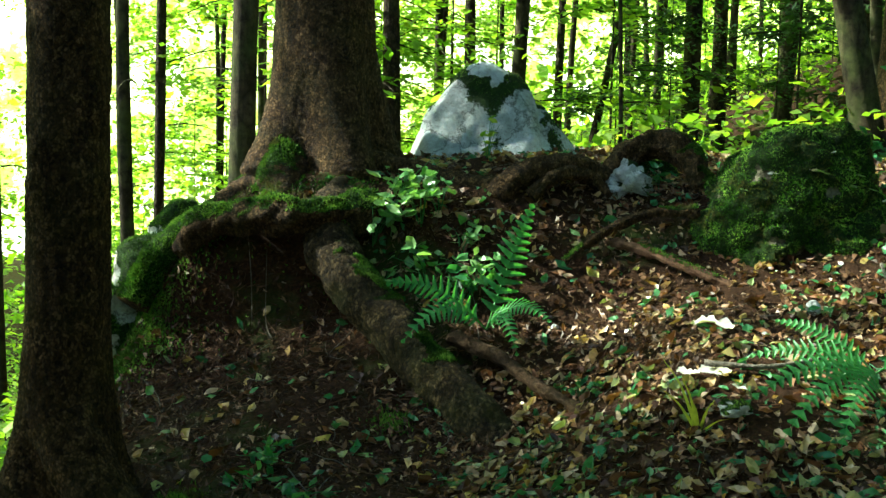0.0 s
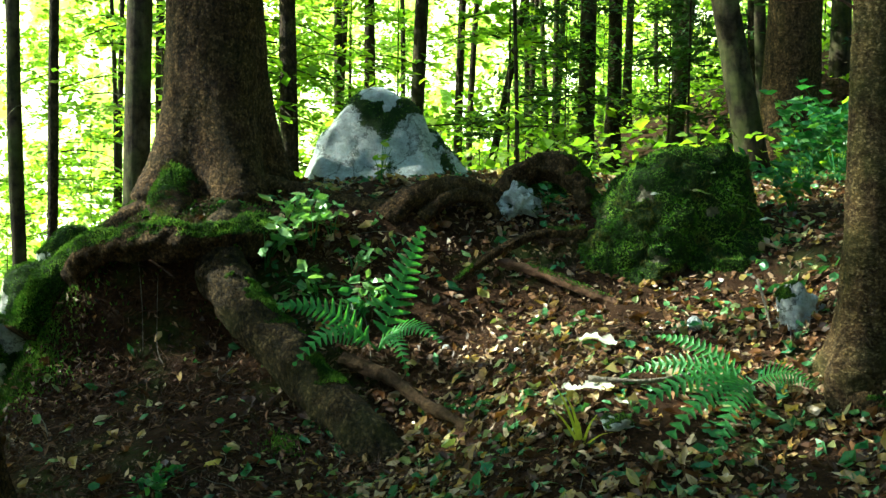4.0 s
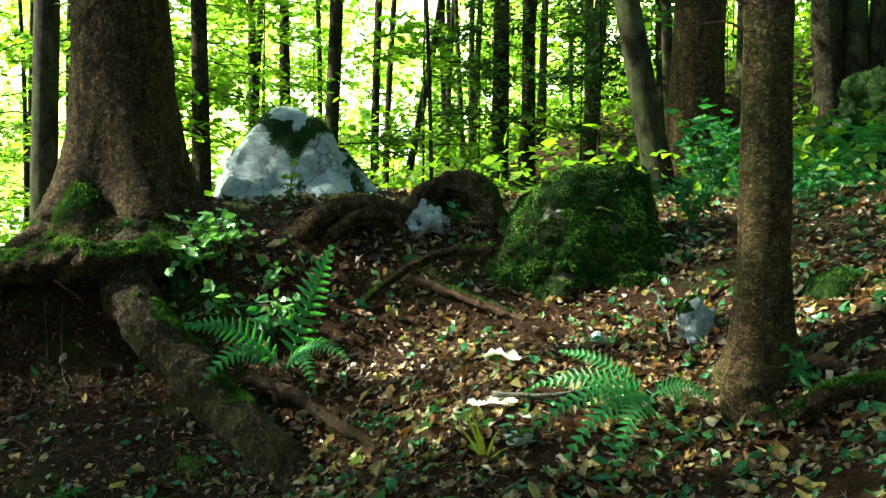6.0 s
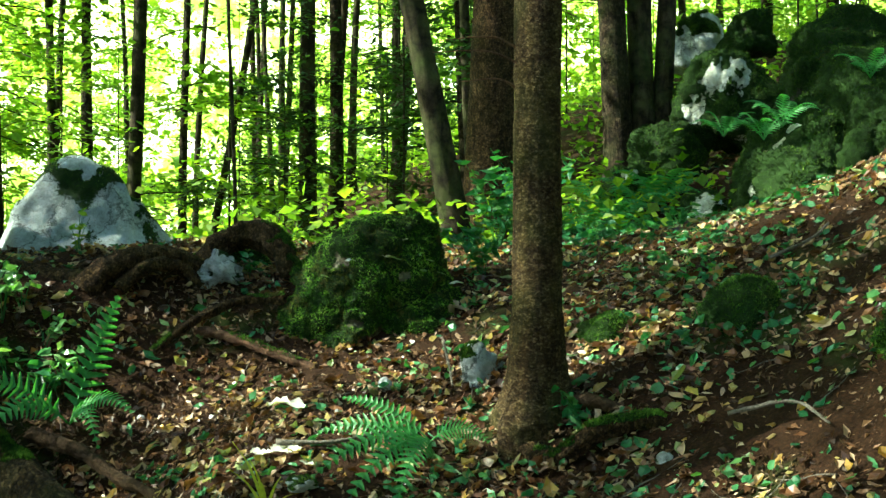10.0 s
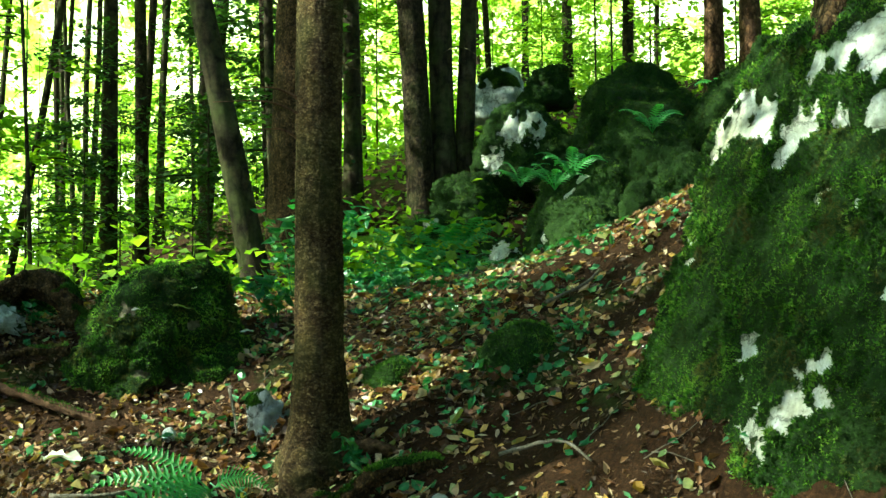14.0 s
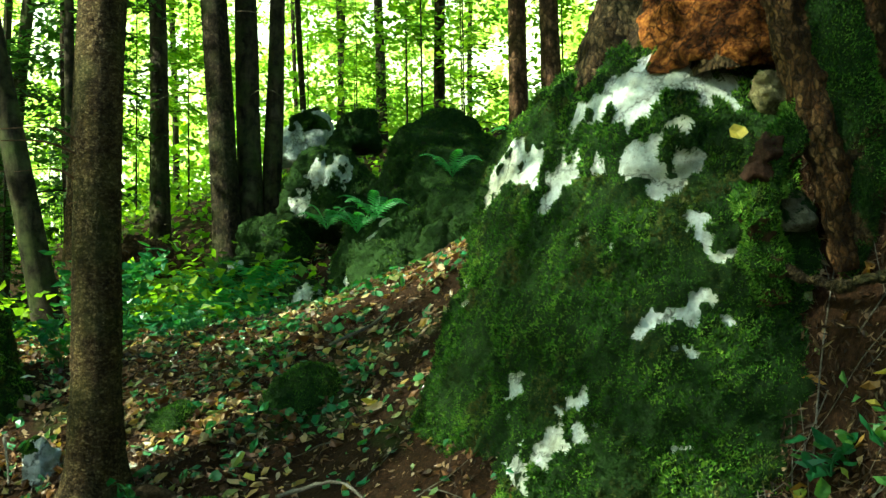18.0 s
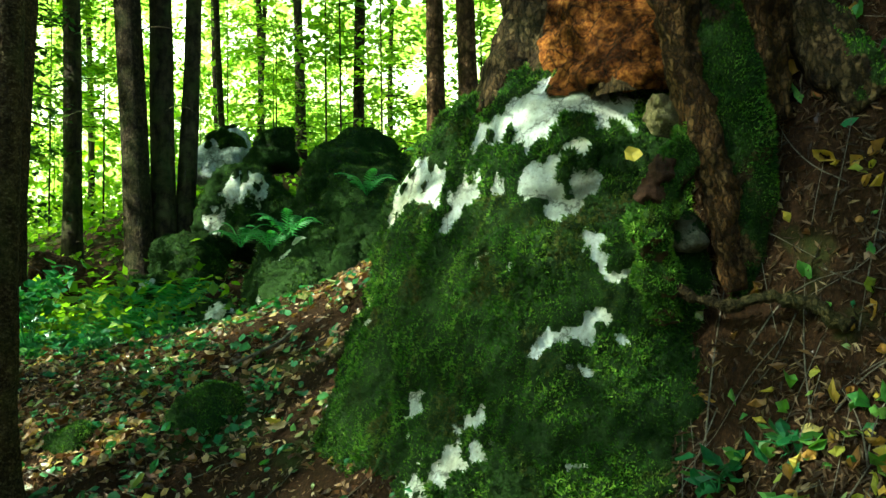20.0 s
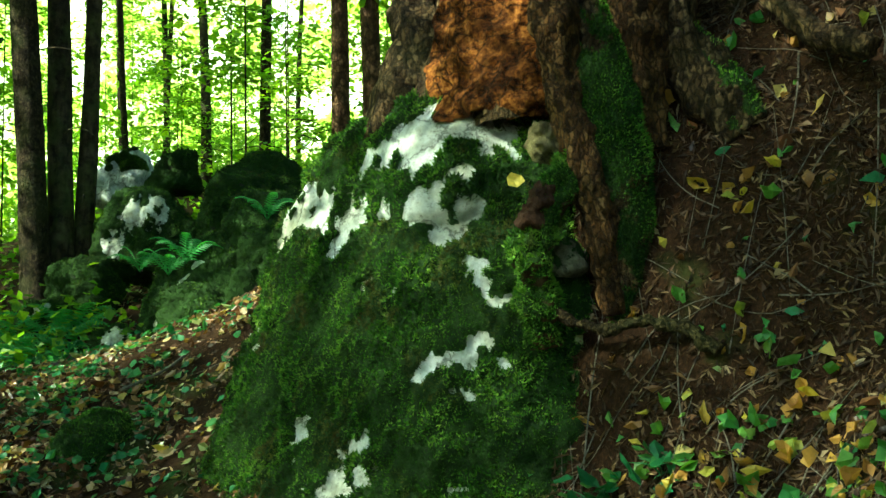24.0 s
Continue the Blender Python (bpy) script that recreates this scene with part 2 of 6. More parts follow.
def soil_material():
    m, n, l, b = material("forest_soil", 0.95, 0.1)
    co = n.new("ShaderNodeTexCoord").outputs["Object"]
    a = texture(n, l, "Noise", 1.6, co, 6)
    f = texture(n, l, "Noise", 60.0, co, 6, 0.75)
    g = texture(n, l, "Noise", 9.0, co, 5)
    needle = texture(n, l, "Noise", 40.0, stretched(n, l, co, 1, 9, 1), 3)
    c1 = ramp(n, [(0.3, (0.012, 0.006, 0.004)), (0.55, (0.042, 0.022, 0.011)), (0.8, (0.13, 0.072, 0.038))])
    l.new(f.outputs["Fac"], c1.inputs[0])
    c2 = ramp(n, [(0.42, (0.55, 0.5, 0.45)), (0.65, (1.2, 1.0, 0.85))])
    l.new(needle.outputs["Fac"], c2.inputs[0])
    c = mixed(n, l, 0.8, c1.outputs[0], c2.outputs[0], "MULTIPLY")
    gm = ramp(n, [(0.56, (0, 0, 0)), (0.68, (0.8, 0.8, 0.8))])
    l.new(a.outputs["Fac"], gm.inputs[0])
    c = mixed(n, l, gm.outputs[0], c, (0.035, 0.055, 0.012))
    l.new(c, b.inputs["Base Color"])
    bump(n, l, [(g.outputs["Fac"], 0.7, 0.06), (f.outputs["Fac"], 0.9, 0.015), (needle.outputs["Fac"], 0.5, 0.01)], b)
    return m


def wood_material(name, a, c, scale=12.0, along=(1, 1, 1)):
    m, n, l, b = material(name, 0.85, 0.25)
    co = n.new("ShaderNodeTexCoord").outputs["Object"]
    s = stretched(n, l, co, *along)
    t = texture(n, l, "Noise", scale, s, 6, 0.7)
    u = texture(n, l, "Noise", scale * 7, s, 4)
    r = ramp(n, [(0.3, a), (0.7, c)])
    l.new(t.outputs["Fac"], r.inputs[0])
    dk = ramp(n, [(0.35, (0.25, 0.22, 0.2)), (0.55, (1, 1, 1))])
    l.new(u.outputs["Fac"], dk.inputs[0])
    l.new(mixed(n, l, 0.7, r.outputs[0], dk.outputs[0], "MULTIPLY"), b.inputs["Base Color"])
    bump(n, l, [(t.outputs["Fac"], 0.8, 0.03), (u.outputs["Fac"], 0.8, 0.008)], b)
    return m


SPRUCE_BARK = bark_material("spruce_bark", (0.024, 0.013, 0.006), (0.125, 0.070, 0.032), (0.24, 0.145, 0.070), 72, 0.7, 0.14, 0.010)
OLD_BARK = bark_material("old_rough_bark", (0.020, 0.011, 0.006), (0.115, 0.068, 0.032), (0.25, 0.165, 0.085), 44, 0.45, 0.2, 0.014)
SLIM_BARK = bark_material("flaky_bark", (0.045, 0.025, 0.011), (0.16, 0.100, 0.045), (0.31, 0.22, 0.115), 62, 1.75, 0.5, 0.009)
# spruce bark copy; this and BEECH_BARK carry backlit shade in their colour
SHADED_BARK = bark_material("shaded_bark", (0.016, 0.010, 0.006), (0.055, 0.036, 0.021), (0.095, 0.066, 0.040), 40, 0.6, 0.3, 0.008)
BEECH_BARK = bark_material("smooth_bark", (0.020, 0.014, 0.009), (0.050, 0.036, 0.022), (0.080, 0.062, 0.040), 8, 0.5, 0.6, 0.004)
LEG_BARK = bark_material("olive_root_bark", (0.016, 0.010, 0.005), (0.075, 0.050, 0.022), (0.17, 0.120, 0.058), 58, 0.7, 0.3, 0.012)
RED_BARK = bark_material("reddish_bark", (0.05, 0.024, 0.014), (0.15, 0.075, 0.040), (0.24, 0.13, 0.075), 20, 0.6, 0.1)
ROOT_BARK = root_material("root_bark", (0.020, 0.012, 0.007), (0.075, 0.047, 0.025), (0.15, 0.10, 0.058))
GREY_STONE = stone_material("grey_limestone", (0.72, 0.78, 0.80), (0.36, 0.41, 0.42), stain=0.4, relief=0.7)
MOSS_STONE = stone_material("mossy_limestone", (0.86, 0.89, 0.87), (0.52, 0.50, 0.34), stain=0.42, relief=0.5)
OCHRE_STONE = stone_material("ochre_stone", (0.34, 0.28, 0.13), (0.16, 0.12, 0.06))
# near-black limestone copy, the outcrop's black shade put into its colour
SHADOW_STONE = stone_material("shadowed_limestone", (0.06, 0.06, 0.05), (0.012, 0.012, 0.010))
# darker limestone copy with shade put into its colour
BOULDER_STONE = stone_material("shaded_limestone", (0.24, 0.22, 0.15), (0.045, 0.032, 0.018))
PALE_STONE = stone_material("pale_limestone", (0.74, 0.78, 0.79), (0.40, 0.43, 0.44))
SOIL = soil_material()
def rotten_material():
    """Crumbling heartwood: orange and rust, ragged dark clefts."""
    m, n, l, b = material("rotten_orange_wood", 0.95, 0.1)
    co = n.new("ShaderNodeTexCoord").outputs["Object"]
    big = texture(n, l, "Noise", 5.0, co, 6, 0.65)
    fine = texture(n, l, "Noise", 38.0, co, 6, 0.75)
    fl = stretched(n, l, mixed(n, l, 0.16, co, texture(n, l, "Noise", 11.0, co, 4).outputs["Color"], "ADD"), 1, 1, 1.7)
    cl = texture(n, l, "Voronoi", 7.0, fl, feature="DISTANCE_TO_EDGE")
    cleft = ramp(n, [(0.0, (0.06, 0.04, 0.03)), (0.07, (1, 1, 1))])
    l.new(cl.outputs["Distance"], cleft.inputs[0])
    c1 = ramp(n, [(0.34, (0.028, 0.009, 0.004)), (0.48, (0.16, 0.052, 0.013)), (0.62, (0.36, 0.145, 0.034)), (0.75, (0.33, 0.20, 0.085))])
    l.new(fine.outputs["Fac"], c1.inputs[0])
    c2 = ramp(n, [(0.42, (0.16, 0.12, 0.12)), (0.56, (1.1, 1.05, 1.0))])
    l.new(big.outputs["Fac"], c2.inputs[0])
    c = mixed(n, l, 0.85, c1.outputs[0], c2.outputs[0], "MULTIPLY")
    c = mixed(n, l, 0.8, c, cleft.outputs[0], "MULTIPLY")
    l.new(c, b.inputs["Base Color"])
    bump(n, l, [(cleft.outputs[0], 0.9, 0.03), (big.outputs["Fac"], 0.8, 0.06), (fine.outputs["Fac"], 1.0, 0.02)], b)
    return m


ORANGE_WOOD = rotten_material()
ORANGE_BARK = bark_material("orange_flaking_bark", (0.030, 0.014, 0.006), (0.16, 0.075, 0.026), (0.28, 0.16, 0.07), 46, 0.5, 0.1, 0.014)
RED_ROOT = root_material("reddish_root", (0.018, 0.008, 0.005), (0.060, 0.029, 0.018), (0.12, 0.066, 0.042))
DEAD_WOOD = wood_material("dead_wood", (0.065, 0.032, 0.017), (0.20, 0.105, 0.055), 14)
GREY_WOOD = wood_material("grey_twig", (0.10, 0.085, 0.065), (0.24, 0.21, 0.17), 20)
def moss_material(name="moss", gain=1.0, brown=0.58):
    """Feathery moss: dark and bright cushions, blades of mixed tone."""
    m, n, l, b = material(name, 0.75, 0.25)
    co = n.new("ShaderNodeTexCoord").outputs["Object"]
    a = texture(n, l, "Noise", 7.0, co, 4, 0.6)
    c = texture(n, l, "Noise", 62.0, co, 5, 0.72)
    s = n.new("ShaderNodeMath")
    s.operation = "MULTIPLY_ADD"
    s.inputs[1].default_value = 0.6
    l.new(c.outputs["Fac"], s.inputs[0])
    h = n.new("ShaderNodeMath")
    h.operation = "MULTIPLY_ADD"
    h.inputs[1].default_value = 0.45
    l.new(n.new("ShaderNodeNewGeometry").outputs["Random Per Island"], h.inputs[0])
    l.new(a.outputs["Fac"], h.inputs[2])
    l.new(h.outputs[0], s.inputs[2])
    q = n.new("ShaderNodeMath")
    q.operation = "MULTIPLY"
    q.inputs[1].default_value = 0.66
    l.new(s.outputs[0], q.inputs[0])
    r = ramp(n, [(p, tuple(gain * q for q in c)) for p, c in ((0.42, (0.008, 0.022, 0.004)), (0.56, (0.035, 0.105, 0.010)), (0.70, (0.10, 0.23, 0.020)), (0.84, (0.24, 0.38, 0.05)))])
    l.new(q.outputs[0], r.inputs[0])
    bn = texture(n, l, "Noise", 4.5, co, 4, 0.6)
    dk = ramp(n, [(0.38, (0.16, 0.19, 0.16)), (0.58, (1.12, 1.12, 1.12))])
    l.new(texture(n, l, "Noise", 3.4, co, 6, 0.72).outputs["Fac"], dk.inputs[0])
    br = ramp(n, [(brown, (0, 0, 0)), (brown + 0.08, (0.8, 0.8, 0.8))])
    l.new(bn.outputs["Fac"], br.inputs[0])
    moss_c = mixed(n, l, br.outputs[0], mixed(n, l, 0.85, r.outputs[0], dk.outputs[0], "MULTIPLY"), (0.085, 0.060, 0.020))
    l.new(moss_c, b.inputs["Base Color"])
    tr = n.new("ShaderNodeBsdfTranslucent")
    l.new(moss_c, tr.inputs[0])
    mx = n.new("ShaderNodeMixShader")
    mx.inputs[0].default_value = 0.25
    l.new(b.outputs[0], mx.inputs[1])
    l.new(tr.outputs[0], mx.inputs[2])
    l.new(mx.outputs[0], n["Material Output"].inputs[0])
    return m


MOSS = moss_material("moss", 0.9)
OLD_MOSS = moss_material("old_moss", 1.45, 0.52)
DEEP_MOSS = moss_material("deep_moss", 1.0, 0.55)
# darker copy of the moss, outcrop shade put into its colour
OUTCROP_MOSS = moss_material("shaded_outcrop_moss", 0.45, 0.60)
GRASS = leaf_material("pale_grass", [(0, (0.42, 0.46, 0.04)), (1, (0.55, 0.55, 0.08))], 0.3, 0.5)
FERN = leaf_material("fern_green", [(0, (0.065, 0.25, 0.075)), (1, (0.11, 0.36, 0.10))], 0.40, 0.40)
LITTER = leaf_material("leaf_litter", [(0.0, (0.028, 0.013, 0.007)), (0.26, (0.10, 0.042, 0.020)), (0.46, (0.23, 0.105, 0.048)),
    (0.57, (0.58, 0.44, 0.33)), (0.67, (0.46, 0.27, 0.06)), (0.76, (0.32, 0.34, 0.15)), (0.84, (0.09, 0.24, 0.09)), (1.0, (0.040, 0.17, 0.080))], 0.2, 0.33)
HERB = leaf_material("herb_green", [(0, (0.025, 0.115, 0.045)), (0.6, (0.050, 0.19, 0.070)), (1, (0.12, 0.27, 0.08))], 0.4, 0.36)
SAPLING = leaf_material("sapling_leaf", [(0, (0.10, 0.20, 0.025)), (0.6, (0.19, 0.32, 0.04)), (1, (0.34, 0.44, 0.06))], 0.62, 0.5)
NEEDLE = leaf_material("spruce_needle", [(0, (0.02, 0.055, 0.015)), (1, (0.07, 0.14, 0.035))], 0.4, 0.6)
# paler than HERB, the leaves' white sun shine put into the colour
SHOOT = leaf_material("shining_shoot", [(0, (0.10, 0.27, 0.08)), (1, (0.26, 0.42, 0.18))], 0.4, 0.28)
YELLOW = leaf_material("yellow_leaf", [(0, (0.55, 0.40, 0.06)), (1, (0.62, 0.50, 0.12))], 0.3, 0.5)
WHITE_LEAF = leaf_material("whitish_leaf", [(0, (0.70, 0.68, 0.62)), (1, (0.78, 0.76, 0.70))], 0.2, 0.5)


# ---- ground ----
HILLS = [(0.0, 0.0, 0.65), (2.0, 0.0, -0.17), (2.0, 2.0, -0.75), (0.0, 3.0, -0.12), (-3.0, 3.0, 0.42), (-4.0, 7.0, 0.86), (-3.0, 10.0, -0.27),
    (0.0, 9.0, 1.23), (0.0, 13.0, -0.27), (3.0, 10.5, -0.51), (3.0, 14.0, -0.54), (6.0, 14.0, -0.27), (8.0, 11.0, -0.19), (7.0, 7.5, -0.25),
    (7.0, 4.0, 0.54), (6.0, 1.0, 1.56), (-8.0, 14.0, 1.28), (9.0, 16.0, -0.20), (-3.0, -3.0, 1.09), (4.0, -2.0, -0.09)]
KNOLLS_FRONT = [(1.16, 5.17, 0.15), (1.13, 4.92, 0.12), (1.92, 5.44, -0.12), (2.20, 4.85, 0.02), (1.69, 4.83, -0.07), (3.29, 4.08, -0.14),
    (3.63, 4.32, -0.04), (3.90, 4.99, -0.08), (0.33, 5.33, -0.19), (2.17, 4.50, -0.10), (2.70, 4.85, 0.15), (-0.97, 5.10, 0.06), (0.79, 4.42, 0.02),
    (-0.20, 4.90, -0.07), (4.22, 1.83, 0.36), (4.12, 1.98, 0.44), (3.85, 1.41, -0.34), (3.86, 1.73, -0.08), (3.60, 1.60, -0.39), (3.10, 2.60, -0.09), (4.20, 3.20, 0.16)]
KNOLLS_BACK = [(0.88, 6.40, -0.06), (0.96, 6.27, -0.10), (4.31, 5.57, 0.04), (0.35, 5.74, -0.08), (4.98, 8.20, -0.10), (-0.10, 6.75, 0.18),
    (0.50, 6.85, 0.14), (1.10, 6.90, 0.05), (0.64, 6.49, 0.04), (3.20, 7.40, -0.06), (-0.75, 7.20, 0.14), (-1.20, 6.95, 0.20), (-1.60, 6.75, 0.15),
    (-2.10, 6.50, -0.14), (-1.00, 6.00, -0.05), (-0.50, 5.90, -0.07), (-1.60, 5.60, -0.08), (-1.50, 4.70, -0.08)]


def height(x, y):
    """The slope: rises to the right, a low crest behind the boulders, then falls away."""
    x, y = np.asarray(x, float), np.asarray(y, float)
    cx, cy = np.clip(x, -9, 11), np.clip(y, -5, 17)
    z = -0.9 + 0.36 * cx + 0.10 * cy
    for px, py, w in HILLS:
        z = z + w * np.exp(-((cx - px) ** 2 + (cy - py) ** 2) / 9.68)
    for px, py, w in KNOLLS_FRONT + KNOLLS_BACK:
        z = z + w * np.exp(-((cx - px) ** 2 + (cy - py) ** 2) / 0.605)
    z = z + 0.9 * sigmoid((cx - 4.80) / 0.22) * np.exp(-((cy - 1.0) / 2.0) ** 2)              # the bank beside the great boulder
    z = z - 0.42 * np.exp(-((cx - 3.15) / 0.42) ** 2 - ((cy - 2.35) / 0.65) ** 2)
    z = z - 0.40 * np.exp(-((cx - 3.68) / 0.26) ** 2 - ((cy - 1.98) / 0.30) ** 2)
    z = z + 0.25 * np.tanh((cy - 6.40) / 0.05) * sigmoid((cx + 1.50) / 0.1) * sigmoid((-0.45 - cx) / 0.1) * np.exp(-((cy - 6.40) / 0.5) ** 2)  # undercut under the roots
    z = z - 1.1 * sigmoid((-2.05 - cx) / 0.14) * sigmoid((cy - 4.9) / 0.3)                       # the mound breaks off on its far side
    z = z - 0.55 * np.exp(-((cx - 5.3) / 1.0) ** 2 - ((cy - 7.6) / 1.3) ** 2)                    # the hollow before the outcrop
    z = z - 0.30 * np.clip(cy - 7.9, 0, 3.5) * sigmoid((2.2 - cx) / 0.7)
    return z


def z_at(x, y):
    return float(height(x, y))


def normals(x, y):
    e = 0.03
    n = np.stack([-(height(x + e, y) - height(x - e, y)) / (2 * e), -(height(x, y + e) - height(x, y - e)) / (2 * e), np.ones_like(x)], -1)
    return n / np.linalg.norm(n, axis=-1, keepdims=True)


def spaced(lo, hi, edge_lo, edge_hi, step):
    inner = np.arange(lo, hi, step)
    grow = np.cumsum(step * 1.16 ** np.arange(70))
    left, right = lo - grow, hi + grow
    return np.concatenate([left[left > edge_lo][::-1], inner, right[right < edge_hi]])


gx, gy = np.meshgrid(spaced(-2.4, 5.2, -300, 300, 0.035), spaced(1.0, 8.0, -300, 300, 0.035))
gz = height(gx, gy)
gp = np.stack([gx.ravel(), gy.ravel(), gz.ravel()], -1)
near = np.exp(-((gx.ravel() - 1.5) / 6) ** 2 - ((gy.ravel() - 4.5) / 6) ** 2)
gp[:, 2] += near * (0.022 * waves(gp, 5.0, 3) + 0.012 * waves(gp, 19.0, 4) + 0.005 * waves(gp, 60.0, 5, 2))
ground = sheet("ground", gp, grid_faces(gx.shape[0], gx.shape[1], False), SOIL)
tagged(ground, "brown woodland soil with needles on a steep slope", "forest floor", kind="structure")


# ---- trees ----
def trunk_mesh(name, base, lean, r, top, mat, parent, flare=0.5, flare_h=0.35, segs=28, step=0.25, fine_to=None, fine=0.02, plates=0.0, lobes=0, seed=0, taper=0.5, sink=0.25, bend=0.03):
    """A tapered trunk from a little under the ground up to z = top."""
    z0 = base[2] - sink
    zs = [z0]
    while zs[-1] < top:
        zs.append(zs[-1] + (fine if fine_to and zs[-1] < fine_to else step))
    zs = np.array(zs)
    hgt = np.clip(zs - base[2], 0, None)
    a = np.linspace(0, 2 * math.pi, segs, endpoint=False)
    Z, A = np.meshgrid(zs, a, indexing="ij")
    H = np.clip(Z - base[2], 0, None)
    rad = r * (1 - taper * H / (top - base[2] + 0.1)) + r * flare * np.exp(-H / flare_h)
    if lobes:
        ph = seed * 1.7
        rad = rad + r * 0.55 * flare * np.exp(-H / (flare_h * 0.8)) * np.sin(lobes * A + ph + 0.6 * np.sin(2 * A))
    rng = np.random.default_rng(seed)
    k = rng.uniform(0, 6.3, 4)
    cx = base[0] + lean[0] * (Z - base[2]) + bend * np.sin(H * 0.6 + k[0]) - bend * math.sin(k[0])
    cy = base[1] + lean[1] * (Z - base[2]) + bend * np.sin(H * 0.5 + k[1]) - bend * math.sin(k[1])
    P0 = np.stack([np.cos(A) * r * 3.0, np.sin(A) * r * 3.0, Z], -1).reshape(-1, 3)
    rad = rad + (r * 0.05 * waves(P0, 2.2, seed + 5, 3)).reshape(rad.shape)
    if plates:
        fac = np.zeros(rad.size)
        flat = np.stack([np.cos(A) * r, np.sin(A) * r, Z * 0.7], -1).reshape(-1, 3)
        flat = flat + 0.006 * np.stack([waves(flat, 60, seed + 1, 1), waves(flat, 60, seed + 2, 1), waves(flat, 60, seed + 3, 1)], -1)
        lim = (fine_to or top) + 0.05
        for i, p in enumerate(flat):
            if p[2] / 0.7 < lim:
                d, _ = noise.voronoi(Vector(p * 52.0))
                fac[i] = min(1.0, (d[1] - d[0]) * 3.0) * (0.6 + 0.8 * noise.cell(Vector(p * 8.0))) 
        rad = rad + plates * fac.reshape(rad.shape)
    V = np.stack([cx + rad * np.cos(A) - base[0], cy + rad * np.sin(A) - base[1], Z - base[2]], -1).reshape(-1, 3)
    return sheet(name, V, grid_faces(len(zs), segs), mat, parent)


LEAF_M = np.array([(0, 0), (0, .33), (0, .68), (0, 1.0)])


def leaves(name, P, N, size, mat, parent=None, width=0.34, curl=0.25, tilt=0.35, seed=0, label="", simple=False, droop=0.0, jag=0.045):
    """Many pointed leaves lying about the normals N at the points P."""
    rng = np.random.default_rng(seed)
    n = len(P)
    N = N + rng.normal(0, tilt, (n, 3))
    N /= np.linalg.norm(N, axis=1, keepdims=True)
    t = rng.normal(size=(n, 3))
    t -= (t * N).sum(1, keepdims=True) * N
    t /= np.linalg.norm(t, axis=1, keepdims=True)
    if droop:
        t[:, 2] -= droop
        t /= np.linalg.norm(t, axis=1, keepdims=True)
    s = np.cross(N, t)
    size = np.broadcast_to(size, n)[:, None]
    w = width * rng.uniform(0.8, 1.25, (n, 1))
    c = curl * rng.uniform(-0.9, 1.8, (n, 1))
    if simple:
        k = np.array([(0, 0, 0), (1, .5, .5), (0, 1, 0), (-1, .5, .5)])
        F0 = np.array([(0, 1, 2), (0, 2, 3)])
    else:
        k = np.array([(0, 0, 0.1), (0, .35, -.15), (0, .7, -.1), (0, 1, .35), (.85, .30, .35), (.8, .66, .3), (-.85, .30, .35), (-.8, .66, .3)])
        F0 = np.array([(0, 4, 1), (1, 4, 5), (1, 5, 2), (2, 5, 3), (0, 1, 6), (1, 7, 6), (1, 2, 7), (2, 3, 7)])
    V = P[:, None] + size[:, None] * (rng.normal(0, jag, (n, len(k), 3)) + k[None, :, :1] * (w * s)[:, None] + (k[None, :, 1:2] - 0.4) * t[:, None] + k[None, :, 2:] * (c * N)[:, None])
    F = F0[None] + (np.arange(n) * len(k))[:, None, None]
    return sheet(name, V.reshape(-1, 3), F.reshape(-1, 3), mat, parent, label, smooth=False)


def crown_points(rng, n, radius, depth, clumps):
    """Points in layered clumps, with gaps between them."""
    c = np.stack([rng.uniform(-1, 1, clumps), rng.uniform(-1, 1, clumps), rng.uniform(-1, 1, clumps)], -1)
    c[:, :2] *= radius * (1 - 0.35 * (c[:, 2:] + 1) / 2)
    c[:, 2] *= depth
    k = rng.integers(0, clumps, n)
    return c[k] + rng.normal(0, 1, (n, 3)) * np.array([0.42, 0.42, 0.14]) * rng.uniform(0.5, 1.3, (clumps, 1))[k]


def crown_mesh(seed, n=3300, radius=2.2, depth=2.4, clumps=46, size=0.115, mat=None):
    rng = np.random.default_rng(seed)
    P = crown_points(rng, n, radius, depth, clumps)
    N = np.tile((0, 0, 1.0), (n, 1))
    ob = leaves("crown", P, N, rng.uniform(0.7, 1.3, n) * size, mat, None, 0.36, 0.2, 0.5, seed, simple=True)
    me = ob.data
    bpy.data.objects.remove(ob)
    return me


CROWNS = [crown_mesh(s, mat=SAPLING) for s in (11, 12, 13)]
FIR_CROWNS = [crown_mesh(s, 2000, 1.6, 3.0, 44, 0.16, NEEDLE) for s in (21, 22)]


def add_crown(tree, z, k, fir=False, scale=1.0, spin=0.0, flat=1.0):
    pool = FIR_CROWNS if fir else CROWNS
    c = new("crown", pool[k % len(pool)])
    c.parent = tree
    c.location = (0, 0, z)
    c.rotation_euler = (0, 0, spin)
    c.scale = (scale, scale, scale * flat)
    return c


def tree(label, x, y, lean, r, mat, top=9.0, category="tree", group="", crown=None, crown_at=8.0, **kw):
    z = z_at(x, y)
    t = thing("tree", label, category, group, at=(x, y, z))
    trunk_mesh("trunk", (x, y, z), lean, r, z + top, mat, t, **kw)
    if crown is not None:
        fir, k, s = crown
        add_crown(t, crown_at, k, fir, s, k * 1.3)
    return t


